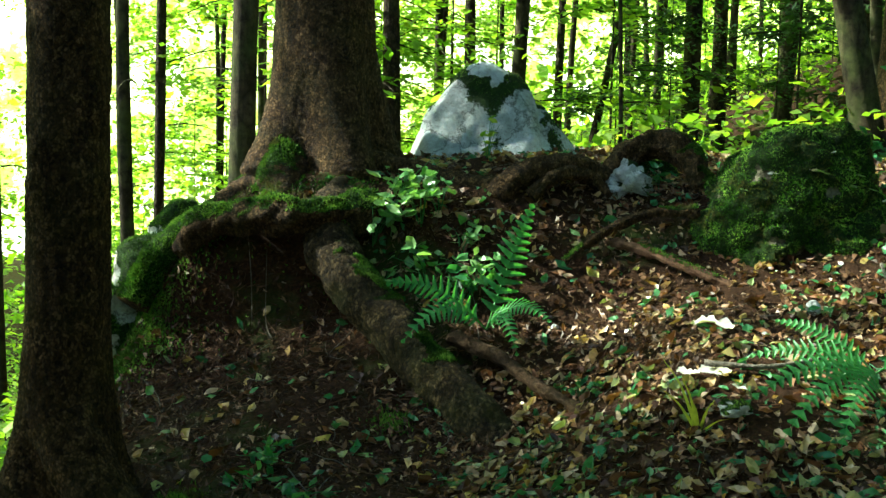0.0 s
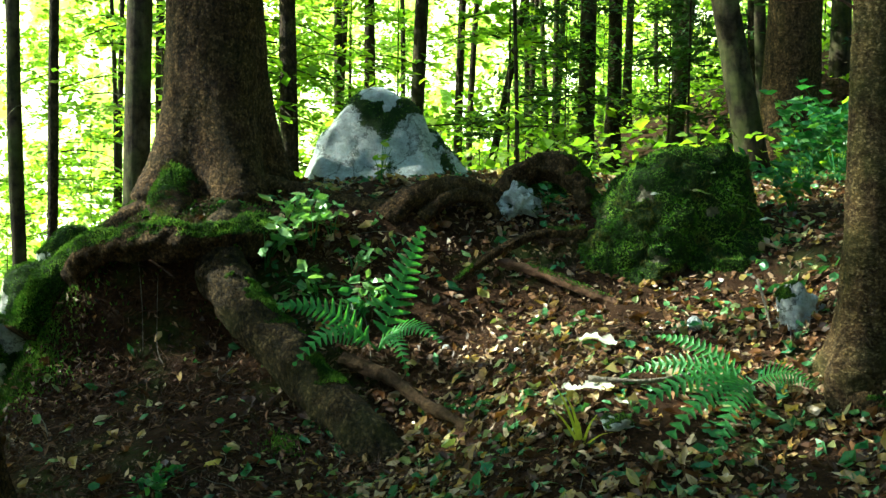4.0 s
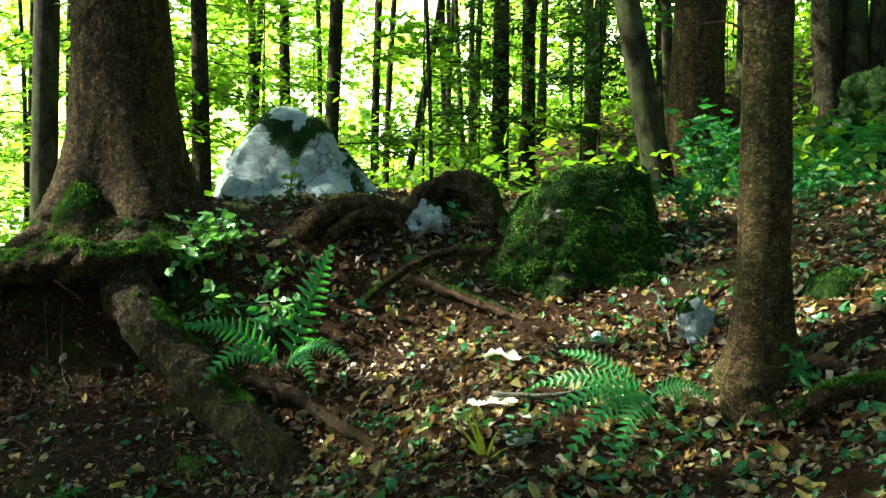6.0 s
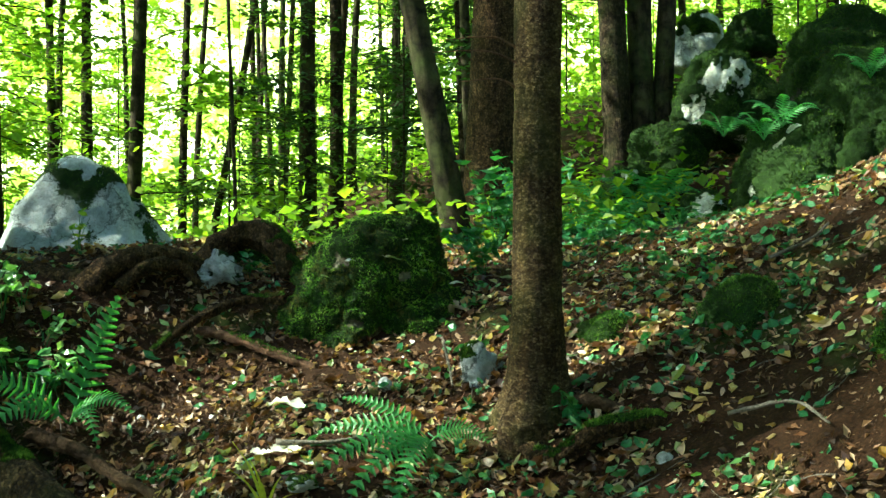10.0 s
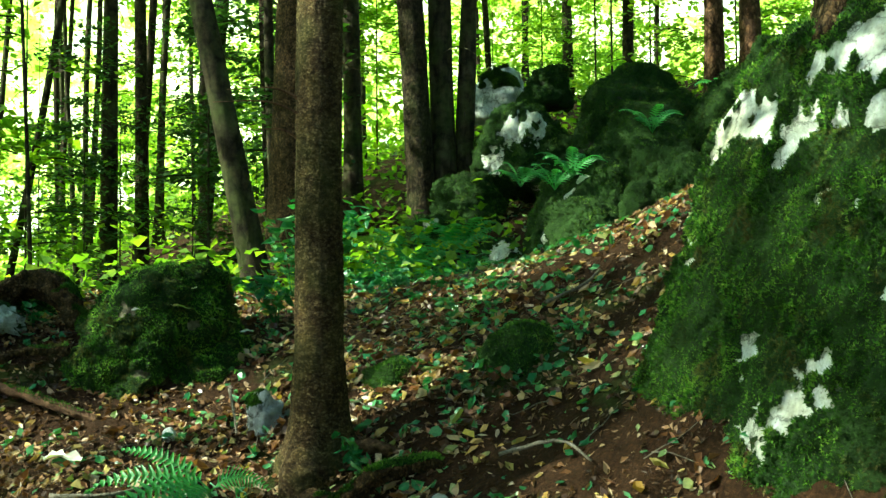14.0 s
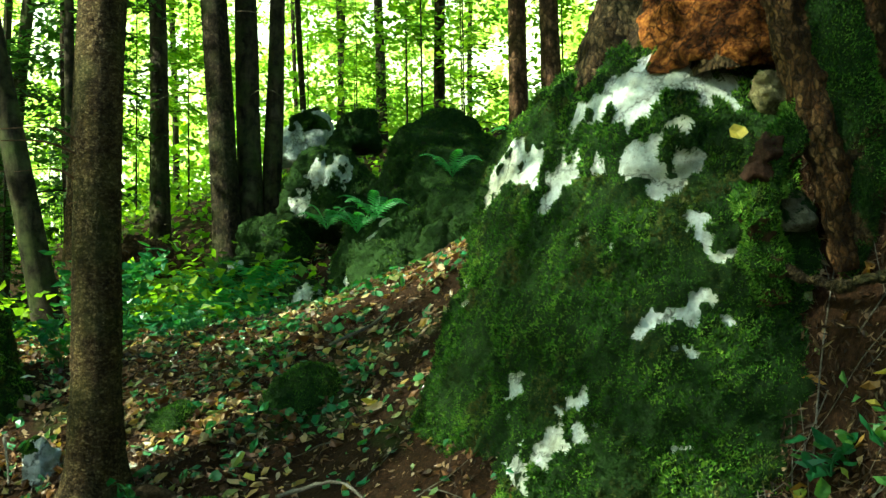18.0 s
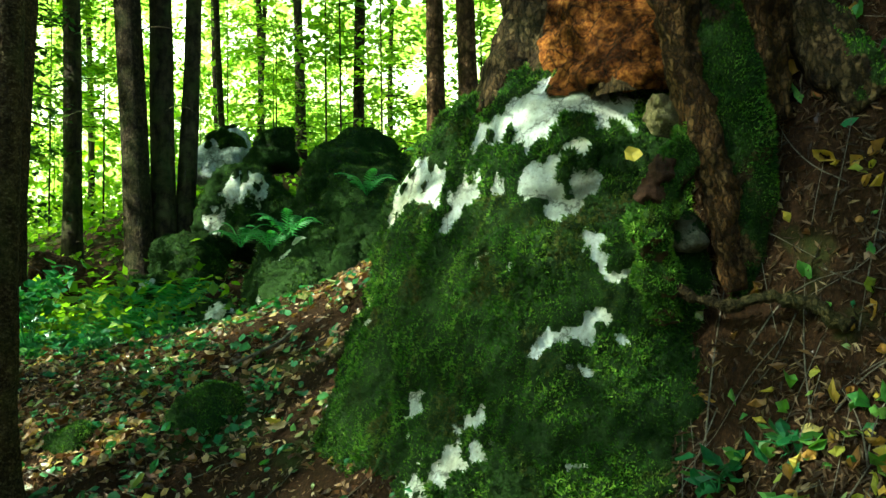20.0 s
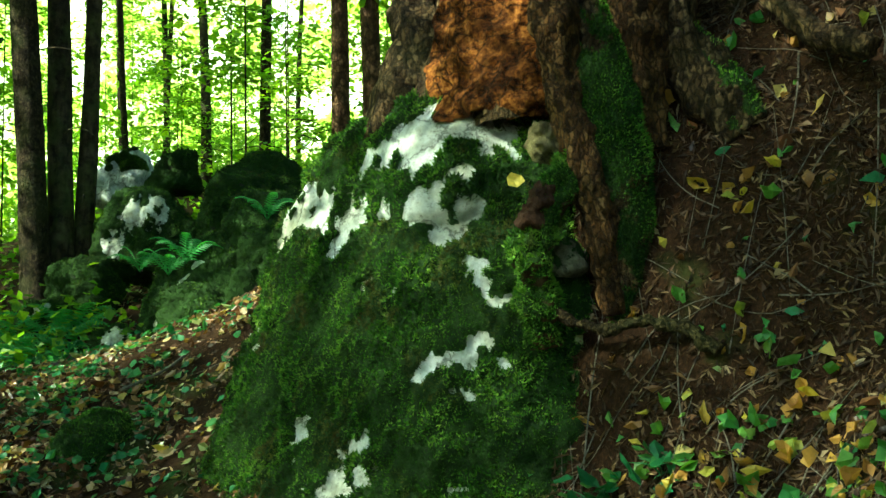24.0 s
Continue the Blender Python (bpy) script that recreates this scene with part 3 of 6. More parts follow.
front_tree = tree("rough dark spruce trunk with a spreading foot on the slope", -1.60, 4.85, (0.005, 0.0), 0.178, SPRUCE_BARK, 10, crown=(True, 0, 0.8), crown_at=8.5,
    flare=0.75, flare_h=0.28, segs=120, fine_to=2.4, fine=0.012, plates=0.006, lobes=4, seed=3)
big_tree = tree("old thick spruce trunk flaring into mossy roots", -0.78, 7.20, (-0.006, 0.0), 0.285, SPRUCE_BARK, 12, crown=(True, 1, 1.4), crown_at=11,
    flare=0.60, flare_h=0.42, segs=150, fine_to=3.0, fine=0.013, plates=0.007, lobes=5, seed=8)
slim_tree = tree("slim spruce trunk with flaky scaly brown bark", 2.26, 4.76, (0.0, -0.01), 0.108, SLIM_BARK, 9, crown=(True, 0, 1.0), crown_at=8.5,
    flare=0.85, flare_h=0.20, segs=96, fine_to=2.6, fine=0.0085, plates=0.0045, lobes=3, seed=5, taper=0.35, bend=0.012)

LEFT = [(-3.40, 8.92, -0.021, 0.048), (-2.96, 10.94, 0.007, 0.080), (-2.95, 11.15, 0.052, 0.059), (-4.12, 14.94, -0.032, 0.051), (-3.25, 16.00, -0.021, 0.039),
    (-3.28, 17.04, -0.013, 0.049), (-1.71, 9.51, 0.010, 0.119), (-2.19, 14.06, 0.001, 0.067), (-0.55, 11.04, -0.031, 0.090), (-0.27, 14.10, 0.001, 0.061),
    (-0.39, 14.32, 0.079, 0.048), (0.21, 15.13, 0.018, 0.080), (0.60, 13.31, 0.029, 0.095), (0.81, 20.20, -0.040, 0.048)]
MID = [(1.49, 16.92, -0.006, 0.066), (1.81, 18.90, 0.033, 0.055), (1.30, 13.87, 0.158, 0.051), (2.93, 19.77, 0.002, 0.058), (3.04, 17.75, 0.032, 0.052),
    (2.69, 13.55, 0.020, 0.106), (3.40, 15.70, 0.032, 0.062), (4.08, 17.65, 0.066, 0.061), (4.03, 14.63, 0.071, 0.101), (5.54, 21.53, 0.002, 0.042),
    (1.69, 11.83, -0.006, 0.023), (4.19, 11.60, -0.031, 0.058), (2.79, 18.81, 0.013, 0.046), (3.35, 19.69, 0.019, 0.058)]
RIGHT = [(5.76, 13.62, -0.018, 0.130), (5.49, 10.80, -0.051, 0.154), (5.74, 10.79, -0.033, 0.137), (5.92, 10.79, 0.047, 0.102), (4.27, 12.14, -0.016, 0.056),
    (2.88, 19.41, -0.011, 0.046), (2.84, 17.23, -0.022, 0.041), (3.41, 15.30, 0.0, 0.097), (4.15, 17.71, 0.0, 0.052), (4.30, 15.43, 0.010, 0.069),
    (9.61, 17.16, -0.042, 0.058), (11.00, 18.56, 0.028, 0.053), (10.20, 15.63, -0.037, 0.082), (10.45, 14.31, -0.024, 0.087), (13.10, 17.28, 0.023, 0.053),
    (8.47, 20.28, -0.024, 0.064), (12.41, 23.01, -0.050, 0.056), (11.23, 18.84, -0.047, 0.064)]


def side_branch(t, z, a, ln, lean, r):
    """A thin dead side branch, part of its tree."""
    c = np.array([(lean * z + (r * 0.6 + ln * s) * math.cos(a), (r * 0.6 + ln * s) * math.sin(a), z + ln * (0.25 * s - 0.45 * s * s)) for s in np.linspace(0, 1, 5)])
    q = np.linspace(0, 6.283, 4)[:-1]
    w = np.linspace(0.010, 0.003, 5)
    V = np.array([c[j] + w[j] * np.array((math.cos(k), math.sin(k) * 0.3, math.sin(k))) for j in range(5) for k in q])
    sheet("branch", V, grid_faces(5, 3), BEECH_BARK, t)


i = 0
for row in (LEFT, MID, RIGHT):
    for x, y, lean, r in row:
        i += 1
        t = tree("slender forest tree trunk, bark darkened for backlight" if r < 0.09 else "straight forest tree trunk, bark darkened for backlight", x, y, (lean, 0), r, BEECH_BARK if i % 3 else SHADED_BARK, 11, group="forest trees",
            crown=(False, i, 1.0 + 0.3 * (i % 3)) if i % 4 == 0 else None, crown_at=10.5, flare=0.4, flare_h=0.3, segs=22, step=0.2, seed=i, bend=0.06 if r < 0.09 else 0.03)
        for j in range(4):
            side_branch(t, 0.9 + 1.1 * j + 0.3 * math.sin(i * 3 + j), i * 1.9 + j * 2.4, 0.5 + 0.25 * math.sin(i + 2 * j), lean, r)
tilt_tree = tree("smooth trunk leaning to one side behind a mossy boulder", 3.21, 8.97, (-0.185, 0.0), 0.112, BEECH_BARK, 10, crown=(False, 1, 1.3), crown_at=9, flare=0.35, segs=40, step=0.08, seed=61)
wide_tree = tree("thick straight spruce trunk in shade", 3.72, 9.70, (0.030, 0.0), 0.245, SPRUCE_BARK, 12, crown=(True, 1, 1.5), crown_at=11, flare=0.35, segs=60, step=0.06, seed=62)
for k, (x, y, lean, r) in enumerate([(9.18, 10.64, 0.023, 0.116), (9.17, 9.98, -0.010, 0.125)]):
    tree("reddish-brown straight conifer trunk above the rocks", x, y, (lean, 0), r, RED_BARK, 11, group="reddish conifers", crown=(True, k, 1.3), crown_at=9.5, flare=0.3, segs=32, step=0.1, seed=70 + k)
# the woods go on around and behind
rng = np.random.default_rng(5)
for k in range(46):
    a, d = rng.uniform(0, 2 * math.pi), rng.uniform(9, 26)
    x, y = d * math.cos(a), d * math.sin(a)
    if y > 6 and -16 < x < 14 or (abs(y - 7.5) < 4.5 and x < -5):
        continue
    tree("forest tree in the surrounding wood", x, y, (rng.normal(0, 0.02), 0), rng.uniform(0.08, 0.2), BEECH_BARK, 11, group="surrounding trees",
        crown=(k % 2 == 0, k, 1.25), crown_at=9.5, flare=0.3, segs=12, step=0.6, seed=100 + k)
# spruces added unseen to sunward, crowns set to shade mound, boulder and bank
def added_shade_tree(tx, ty, tz, up, k, s, fir=True):
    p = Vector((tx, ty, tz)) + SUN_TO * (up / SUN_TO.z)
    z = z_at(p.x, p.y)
    t = thing("tree", "added unseen spruce whose crown shades the slope", "tree", "surrounding trees", at=(p.x, p.y, z))
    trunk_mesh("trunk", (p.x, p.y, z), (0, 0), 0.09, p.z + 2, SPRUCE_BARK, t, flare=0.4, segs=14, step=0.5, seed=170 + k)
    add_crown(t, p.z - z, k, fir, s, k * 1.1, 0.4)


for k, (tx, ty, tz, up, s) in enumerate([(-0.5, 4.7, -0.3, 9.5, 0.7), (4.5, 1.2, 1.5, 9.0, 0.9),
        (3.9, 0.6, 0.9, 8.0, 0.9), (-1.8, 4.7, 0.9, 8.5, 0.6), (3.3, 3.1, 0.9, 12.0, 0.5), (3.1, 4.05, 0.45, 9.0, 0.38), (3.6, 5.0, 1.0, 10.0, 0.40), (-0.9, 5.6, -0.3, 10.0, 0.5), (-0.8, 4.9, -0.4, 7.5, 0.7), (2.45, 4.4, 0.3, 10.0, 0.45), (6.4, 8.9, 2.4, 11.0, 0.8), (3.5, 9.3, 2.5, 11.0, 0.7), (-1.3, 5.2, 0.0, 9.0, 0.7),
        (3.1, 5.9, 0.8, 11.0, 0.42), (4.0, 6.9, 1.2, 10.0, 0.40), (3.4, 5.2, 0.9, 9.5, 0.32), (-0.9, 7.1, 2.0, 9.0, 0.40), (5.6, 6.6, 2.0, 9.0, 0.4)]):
    added_shade_tree(tx, ty, tz, up, k, s)
# close spruces added unseen behind the viewer block sky light, mostly away from sun
rng = np.random.default_rng(15)
for k in range(20):
    a, d = radians(178 + 9.6 * k), rng.uniform(5.0, 9.5)
    if k < 10:
        continue
    x, y = 0.3 + d * math.cos(a), -0.5 + d * math.sin(a)
    z = z_at(x, y)
    t = thing("tree", "added unseen dense spruce blocking sky light behind the path", "tree", "surrounding trees", at=(x, y, z))
    trunk_mesh("trunk", (x, y, z), (0, 0), 0.13, z + 11, SPRUCE_BARK, t, flare=0.4, segs=12, step=0.6, seed=230 + k)
    for q, (zc, sc) in enumerate([(4.6, 1.5), (9.0, 1.2)] + ([(2.6, 1.3), (6.8, 1.6)] if 7 < k < 17 else [])):
        add_crown(t, zc, k + q, True, sc, k * 0.7 + q, 0.9)


# unseen young spruces added on the mound's near side to keep it shaded
for k, (x, y, sc) in enumerate([(-4.0, 3.6, 0.9), (-4.3, 2.0, 1.0), (-3.5, 0.4, 0.9), (-5.2, 3.0, 1.1), (-2.6, 1.9, 0.6), (-1.9, 0.5, 0.5)]):
    z = z_at(x, y)
    t = thing("tree", "added unseen young spruce shading the mound", "tree", "surrounding trees", at=(x, y, z))
    trunk_mesh("trunk", (x, y, z), (0, 0), 0.08, z + 6.5, SPRUCE_BARK, t, flare=0.4, segs=12, step=0.6, seed=260 + k)
    for q, zc in enumerate((1.8, 4.4)):
        add_crown(t, zc, k + q, True, sc, k * 0.9 + q, 0.75)


# ---- rocks ----
def ico(sub):
    bm = bmesh.new()
    bmesh.ops.create_icosphere(bm, subdivisions=sub, radius=1.0)
    V = np.array([v.co[:] for v in bm.verts])
    F = np.array([[v.index for v in f.verts] for f in bm.faces])
    bm.free()
    return V, F


ICO = {s: ico(s) for s in (3, 4, 5, 6, 7)}


def rock_shape(center, radii, turn=0.0, sub=5, box=2.6, taper=0.2, rough=0.10, seed=0, lean=(0, 0), cuts=5, fine=0.016, cracks=2, crag=0.03):
    V0, F = ICO[sub]
    k = (np.abs(V0) ** box).sum(1, keepdims=True) ** (1 / box)
    V = V0 / k
    rng = np.random.default_rng(seed)
    for _ in range(cuts):
        d = rng.normal(size=3)
        d[2] = abs(d[2]) * 0.6
        d /= np.linalg.norm(d)
        lim = rng.uniform(0.74, 0.92)
        over = np.clip(V @ d - lim, 0, None)
        V = V - 0.85 * over[:, None] * d
    V = V * (1 + rough * waves(V, 2.0, seed + 1, 3)[:, None])
    V[:, :2] *= 1 - taper * (V[:, 2:] + 0.2)
    V = V * np.array(radii)
    V[:, 0] += lean[0] * V[:, 2]
    V[:, 1] += lean[1] * V[:, 2]
    c, s = math.cos(radians(turn)), math.sin(radians(turn))
    V[:, :2] = V[:, :2] @ np.array([(c, s), (-s, c)])
    n = V / np.linalg.norm(V, axis=1, keepdims=True)
    size = float(max(radii))
    for _ in range(cracks):
        d = rng.normal(size=3)
        d[2] *= 0.35
        d /= np.linalg.norm(d)
        g = np.abs(V @ d - rng.uniform(-0.55, 0.55) * size + 0.06 * size * waves(V, 4.0 / size, seed + 30, 2)) / (0.022 + 0.02 * size)
        V = V - n * (0.05 * size * np.exp(-g * g))[:, None]
    V = V - n * (crag * size * np.abs(waves(V, 4.5 / size, seed + 6, 3)))[:, None]
    V = V + n * (fine * waves(V, 9.0, seed + 2, 4) + fine * 0.4 * waves(V, 40.0, seed + 3, 2))[:, None]
    return V + np.array(center), F


def face_normals(V, F):
    a = np.cross(V[F[:, 1]] - V[F[:, 0]], V[F[:, 2]] - V[F[:, 0]])
    return a / (np.linalg.norm(a, axis=1, keepdims=True) + 1e-9), np.linalg.norm(a, axis=1) / 2


def vertex_normals(V, F):
    n, ar = face_normals(V, F)
    out = np.zeros_like(V)
    for j in range(3):
        np.add.at(out, F[:, j], n * ar[:, None])
    return out / (np.linalg.norm(out, axis=1, keepdims=True) + 1e-9)


def tufts(name, V, F, cover, count, size, parent, seed=0, mat=None):
    """Moss: short two-bladed tufts on the faces where cover (per corner) is high."""
    rng = np.random.default_rng(seed)
    n, ar = face_normals(V, F)
    w = ar * (cover[F].mean(1) > 0.42)
    if w.sum() <= 0:
        return None
    f = rng.choice(len(F), count, p=w / w.sum())
    u = rng.dirichlet((1, 1, 1), count)
    P = (V[F[f]] * u[:, :, None]).sum(1)
    N = n[f]
    k = 2
    P, N = np.repeat(P, k, 0), np.repeat(N, k, 0)
    m = len(P)
    up = N * 0.8 + rng.normal(0, 0.45, (m, 3)) + np.array((0, 0, 0.25))
    up /= np.linalg.norm(up, axis=1, keepdims=True)
    side = np.cross(up, rng.normal(size=(m, 3)))
    side /= np.linalg.norm(side, axis=1, keepdims=True)
    s = size * rng.uniform(0.5, 1.4, (m, 1)) * (0.95 + 0.35 * waves(P, 14.0, 5, 2))[:, None].clip(0.65, 2)
    T = np.stack([P - side * s * 0.26 - N * 0.003, P + side * s * 0.26 - N * 0.003, P + up * s], 1)
    return sheet(name, T.reshape(-1, 3), np.arange(m * 3).reshape(-1, 3), mat or MOSS, parent, smooth=False)


def rock(name, label, center, radii, mat, moss, turn=0.0, category="rock", group="", tuft=0, tuft_size=0.012, seed=0, bare=(), bulge=(), cushion=0.0, moss_mat=None, patches=(), lip=None, **kw):
    """moss: bias of the cover; bare: balls (x, y, z, r) where the stone shows, strewn about; patches: the same, each where it is."""
    V, F = rock_shape(center, radii, turn, seed=seed, **kw)
    for x, y, z, r, h in bulge:
        V = V + np.array((-0.25, -0.15, 1.0)) * (h * np.exp(-((V - np.array((x, y, z))) ** 2).sum(1) / r ** 2))[:, None]
    if lip:
        x, y, z, w, out = lip
        near_lip = np.exp(-((V[:, 0] - x) ** 2 + (V[:, 1] - y) ** 2) / w ** 2)
        rise = V[:, 2] - z - 0.035 * waves(V, 7.0, seed + 60, 2)
        d = V - np.array(center)
        d[:, 2] = 0
        d /= np.linalg.norm(d, axis=1, keepdims=True) + 1e-6
        V = V + d * (near_lip * (out * sigmoid(rise / 0.012) * np.exp(-(np.clip(rise, 0, None) / 0.22) ** 2) - 0.6 * out * np.exp(-((rise + 0.015) / 0.02) ** 2)))[:, None]
    N = vertex_normals(V, F)
    cover = moss + 0.40 * N[:, 2] + 0.22 * waves(V, 3.5 / max(radii), seed + 9, 3) + 0.14 * waves(V, 16.0, seed + 10, 2)
    rg = np.random.default_rng(seed + 50)
    bits = [(x + r * rg.normal(0, 0.55), y + r * rg.normal(0, 0.55), z + r * rg.normal(0, 0.6), r * rg.uniform(0.35, 0.7)) for x, y, z, r in bare for _ in range(4)]
    shown = np.zeros(len(V))
    for x, y, z, r in [(x, y, z, r * 0.6) for x, y, z, r in bare] + bits:
        x, y, z = V[np.argmin(((V - np.array((x, y, z))) ** 2).sum(1))]
        d = np.linalg.norm((V - np.array((x, y, z))) * np.array((1, 1, 0.9)), axis=1) / r
        shown = np.maximum(shown, sigmoid((0.85 - d + 0.35 * waves(V, 20.0, seed + 11, 2) + 0.35 * waves(V, 60.0, seed + 12, 2)) * 9))
    for x, y, z, r in patches:
        x, y, z = V[np.argmin(((V - np.array((x, y, z))) ** 2).sum(1))]
        q = V - np.array((x, y, z))
        k = np.where((np.abs(q) < 2.2 * r).all(1))[0]
        d = np.linalg.norm(q[k], axis=1) / r
        shown[k] = np.maximum(shown[k], sigmoid((1.0 - d + 0.40 * waves(V[k], 22.0, seed + 11, 2) + 0.50 * waves(V[k], 70.0, seed + 12, 3)) * 10))
    cover = np.minimum(cover, 1.15) + 1.0 * (lip is None) * sigmoid((waves(V, 10.0, seed + 40, 3) - 0.62) * 9) - 1.5 * shown
    cover = np.clip(cover, 0.22, 1)
    if cushion:
        V = V + N * (sigmoid((cover - 0.45) * 9) * cushion * (0.3 + 0.55 * np.abs(waves(V, 13.0, seed + 13, 3)) + 0.75 * np.abs(waves(V, 42.0, seed + 14, 2)) + 0.80 * np.abs(waves(V, 150.0, seed + 15, 2))))[:, None]
    t = thing(name, label, category, group, at=tuple(center))
    o = np.array(center)
    body = sheet("stone", V - o, F, mat, t)
    at = body.data.attributes.new("moss", "FLOAT", "POINT")
    at.data.foreach_set("value", cover.astype(np.float32))
    if tuft:
        tufts("moss_cover", V - o, F, cover, tuft, tuft_size, t, seed + 20, moss_mat)
    return t, V, F


grey_rock, _, _ = rock("standing_rock", "pale grey domed limestone rock with mossy patches beside the old spruce", (0.24, 7.72, 0.98), (0.67, 0.48, 0.64), GREY_STONE, 0.13, 12, sub=6, box=2.1, taper=0.30,
    rough=0.05, seed=31, lean=(-0.07, 0.0), cuts=7, tuft=3500, tuft_size=0.012, bare=[(0.20, 7.6, 1.62, 0.16), (0.5, 7.4, 1.3, 0.2), (0.1, 7.3, 1.1, 0.2)], cracks=1, crag=0.028, fine=0.010, moss_mat=OLD_MOSS)
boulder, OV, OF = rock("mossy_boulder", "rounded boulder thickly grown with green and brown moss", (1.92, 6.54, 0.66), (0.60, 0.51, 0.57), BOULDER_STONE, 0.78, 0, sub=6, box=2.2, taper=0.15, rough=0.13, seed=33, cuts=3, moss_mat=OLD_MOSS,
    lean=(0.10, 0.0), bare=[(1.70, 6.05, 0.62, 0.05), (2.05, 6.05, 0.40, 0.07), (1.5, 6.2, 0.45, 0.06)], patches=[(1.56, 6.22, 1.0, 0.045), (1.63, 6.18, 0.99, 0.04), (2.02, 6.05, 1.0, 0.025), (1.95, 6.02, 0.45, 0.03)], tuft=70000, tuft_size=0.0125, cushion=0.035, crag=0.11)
# bare limestone on the great boulder: the top slab, the shoulder, the face and the foot
SLAB = [(3.63, 2.81, 1.90, 0.071), (3.64, 2.96, 1.90, 0.046), (3.64, 2.68, 1.93, 0.079), (3.71, 2.63, 1.96, 0.083), (3.79, 2.57, 1.98, 0.093), (3.79, 2.43, 1.94, 0.086), (3.92, 2.44, 1.93, 0.055), (3.88, 2.35, 1.85, 0.028), (3.63, 3.00, 1.85, 0.032), (3.66, 2.69, 1.82, 0.048), (3.68, 2.46, 1.77, 0.042), (3.63, 2.53, 1.73, 0.030), (3.59, 2.58, 1.68, 0.038), (3.56, 2.58, 1.61, 0.046), (3.63, 2.53, 1.60, 0.051), (3.69, 2.47, 1.59, 0.038), (3.71, 2.41, 1.61, 0.021), (3.62, 2.55, 1.53, 0.042), (3.64, 2.51, 1.54, 0.029)]
SHOULDER = [(3.63, 3.40, 1.72, 0.078), (3.63, 3.27, 1.71, 0.072), (3.54, 3.04, 1.61, 0.045), (3.54, 3.07, 1.55, 0.036), (3.56, 3.21, 1.61, 0.042), (3.62, 3.51, 1.69, 0.059), (3.60, 3.56, 1.61, 0.035), (3.65, 3.51, 1.81, 0.040), (3.58, 2.94, 1.71, 0.041), (3.54, 2.80, 1.63, 0.035), (3.60, 2.97, 1.64, 0.032), (3.62, 3.04, 1.76, 0.028), (3.57, 3.69, 1.38, 0.028), (3.54, 3.67, 1.23, 0.038), (3.50, 3.61, 1.15, 0.030)]
FACE = [(3.67, 2.40, 1.41, 0.054), (3.67, 2.36, 1.35, 0.045), (3.63, 2.40, 1.36, 0.029), (3.70, 2.30, 1.27, 0.032), (3.68, 2.33, 1.28, 0.024), (3.69, 2.23, 1.29, 0.016), (3.50, 2.85, 1.36, 0.020), (3.49, 2.82, 1.40, 0.015), (3.49, 2.65, 1.31, 0.029), (3.61, 2.37, 1.07, 0.053), (3.58, 2.41, 1.05, 0.032), (3.54, 2.48, 1.04, 0.041), (3.50, 2.51, 1.02, 0.028), (3.66, 2.32, 1.14, 0.028), (3.55, 2.39, 0.95, 0.032), (3.58, 2.34, 0.96, 0.024), (3.69, 2.26, 1.05, 0.020)]
FOOT = [(3.40, 3.10, 0.81, 0.045), (3.37, 3.11, 0.77, 0.031), (3.42, 3.09, 0.84, 0.027), (3.36, 3.27, 0.77, 0.021), (3.37, 2.72, 0.76, 0.042), (3.36, 2.80, 0.74, 0.029), (3.38, 2.70, 0.66, 0.042), (3.38, 2.64, 0.68, 0.025), (3.27, 2.83, 0.62, 0.050), (3.36, 2.85, 0.63, 0.038), (3.34, 3.09, 0.69, 0.018), (3.35, 2.76, 0.60, 0.033), (3.50, 2.33, 0.61, 0.024), (3.31, 2.96, 0.58, 0.022), (3.30, 2.98, 0.50, 0.050), (3.28, 3.12, 0.46, 0.050)]
great_rock, BV, BF = rock("great_boulder", "big limestone boulder covered in moss with white bare patches", (3.94, 2.90, 0.66), (0.70, 1.10, 1.38), MOSS_STONE, 0.86, 24, sub=7, box=2.7, taper=0.20, cuts=3, rough=0.10, seed=35, moss_mat=DEEP_MOSS,
    tuft=240000, tuft_size=0.014, bulge=[(3.82, 2.60, 2.02, 0.36, 0.20)], patches=[(x, y, z, k * r + 0.006) for k, spots in ((1.18, SLAB), (1.15, SHOULDER), (0.88, FACE), (1.1, FOOT)) for x, y, z, r in spots], lean=(0.06, 0.0), cushion=0.024, crag=0.035, lip=(3.66, 2.72, 1.60, 0.45, 0.045))
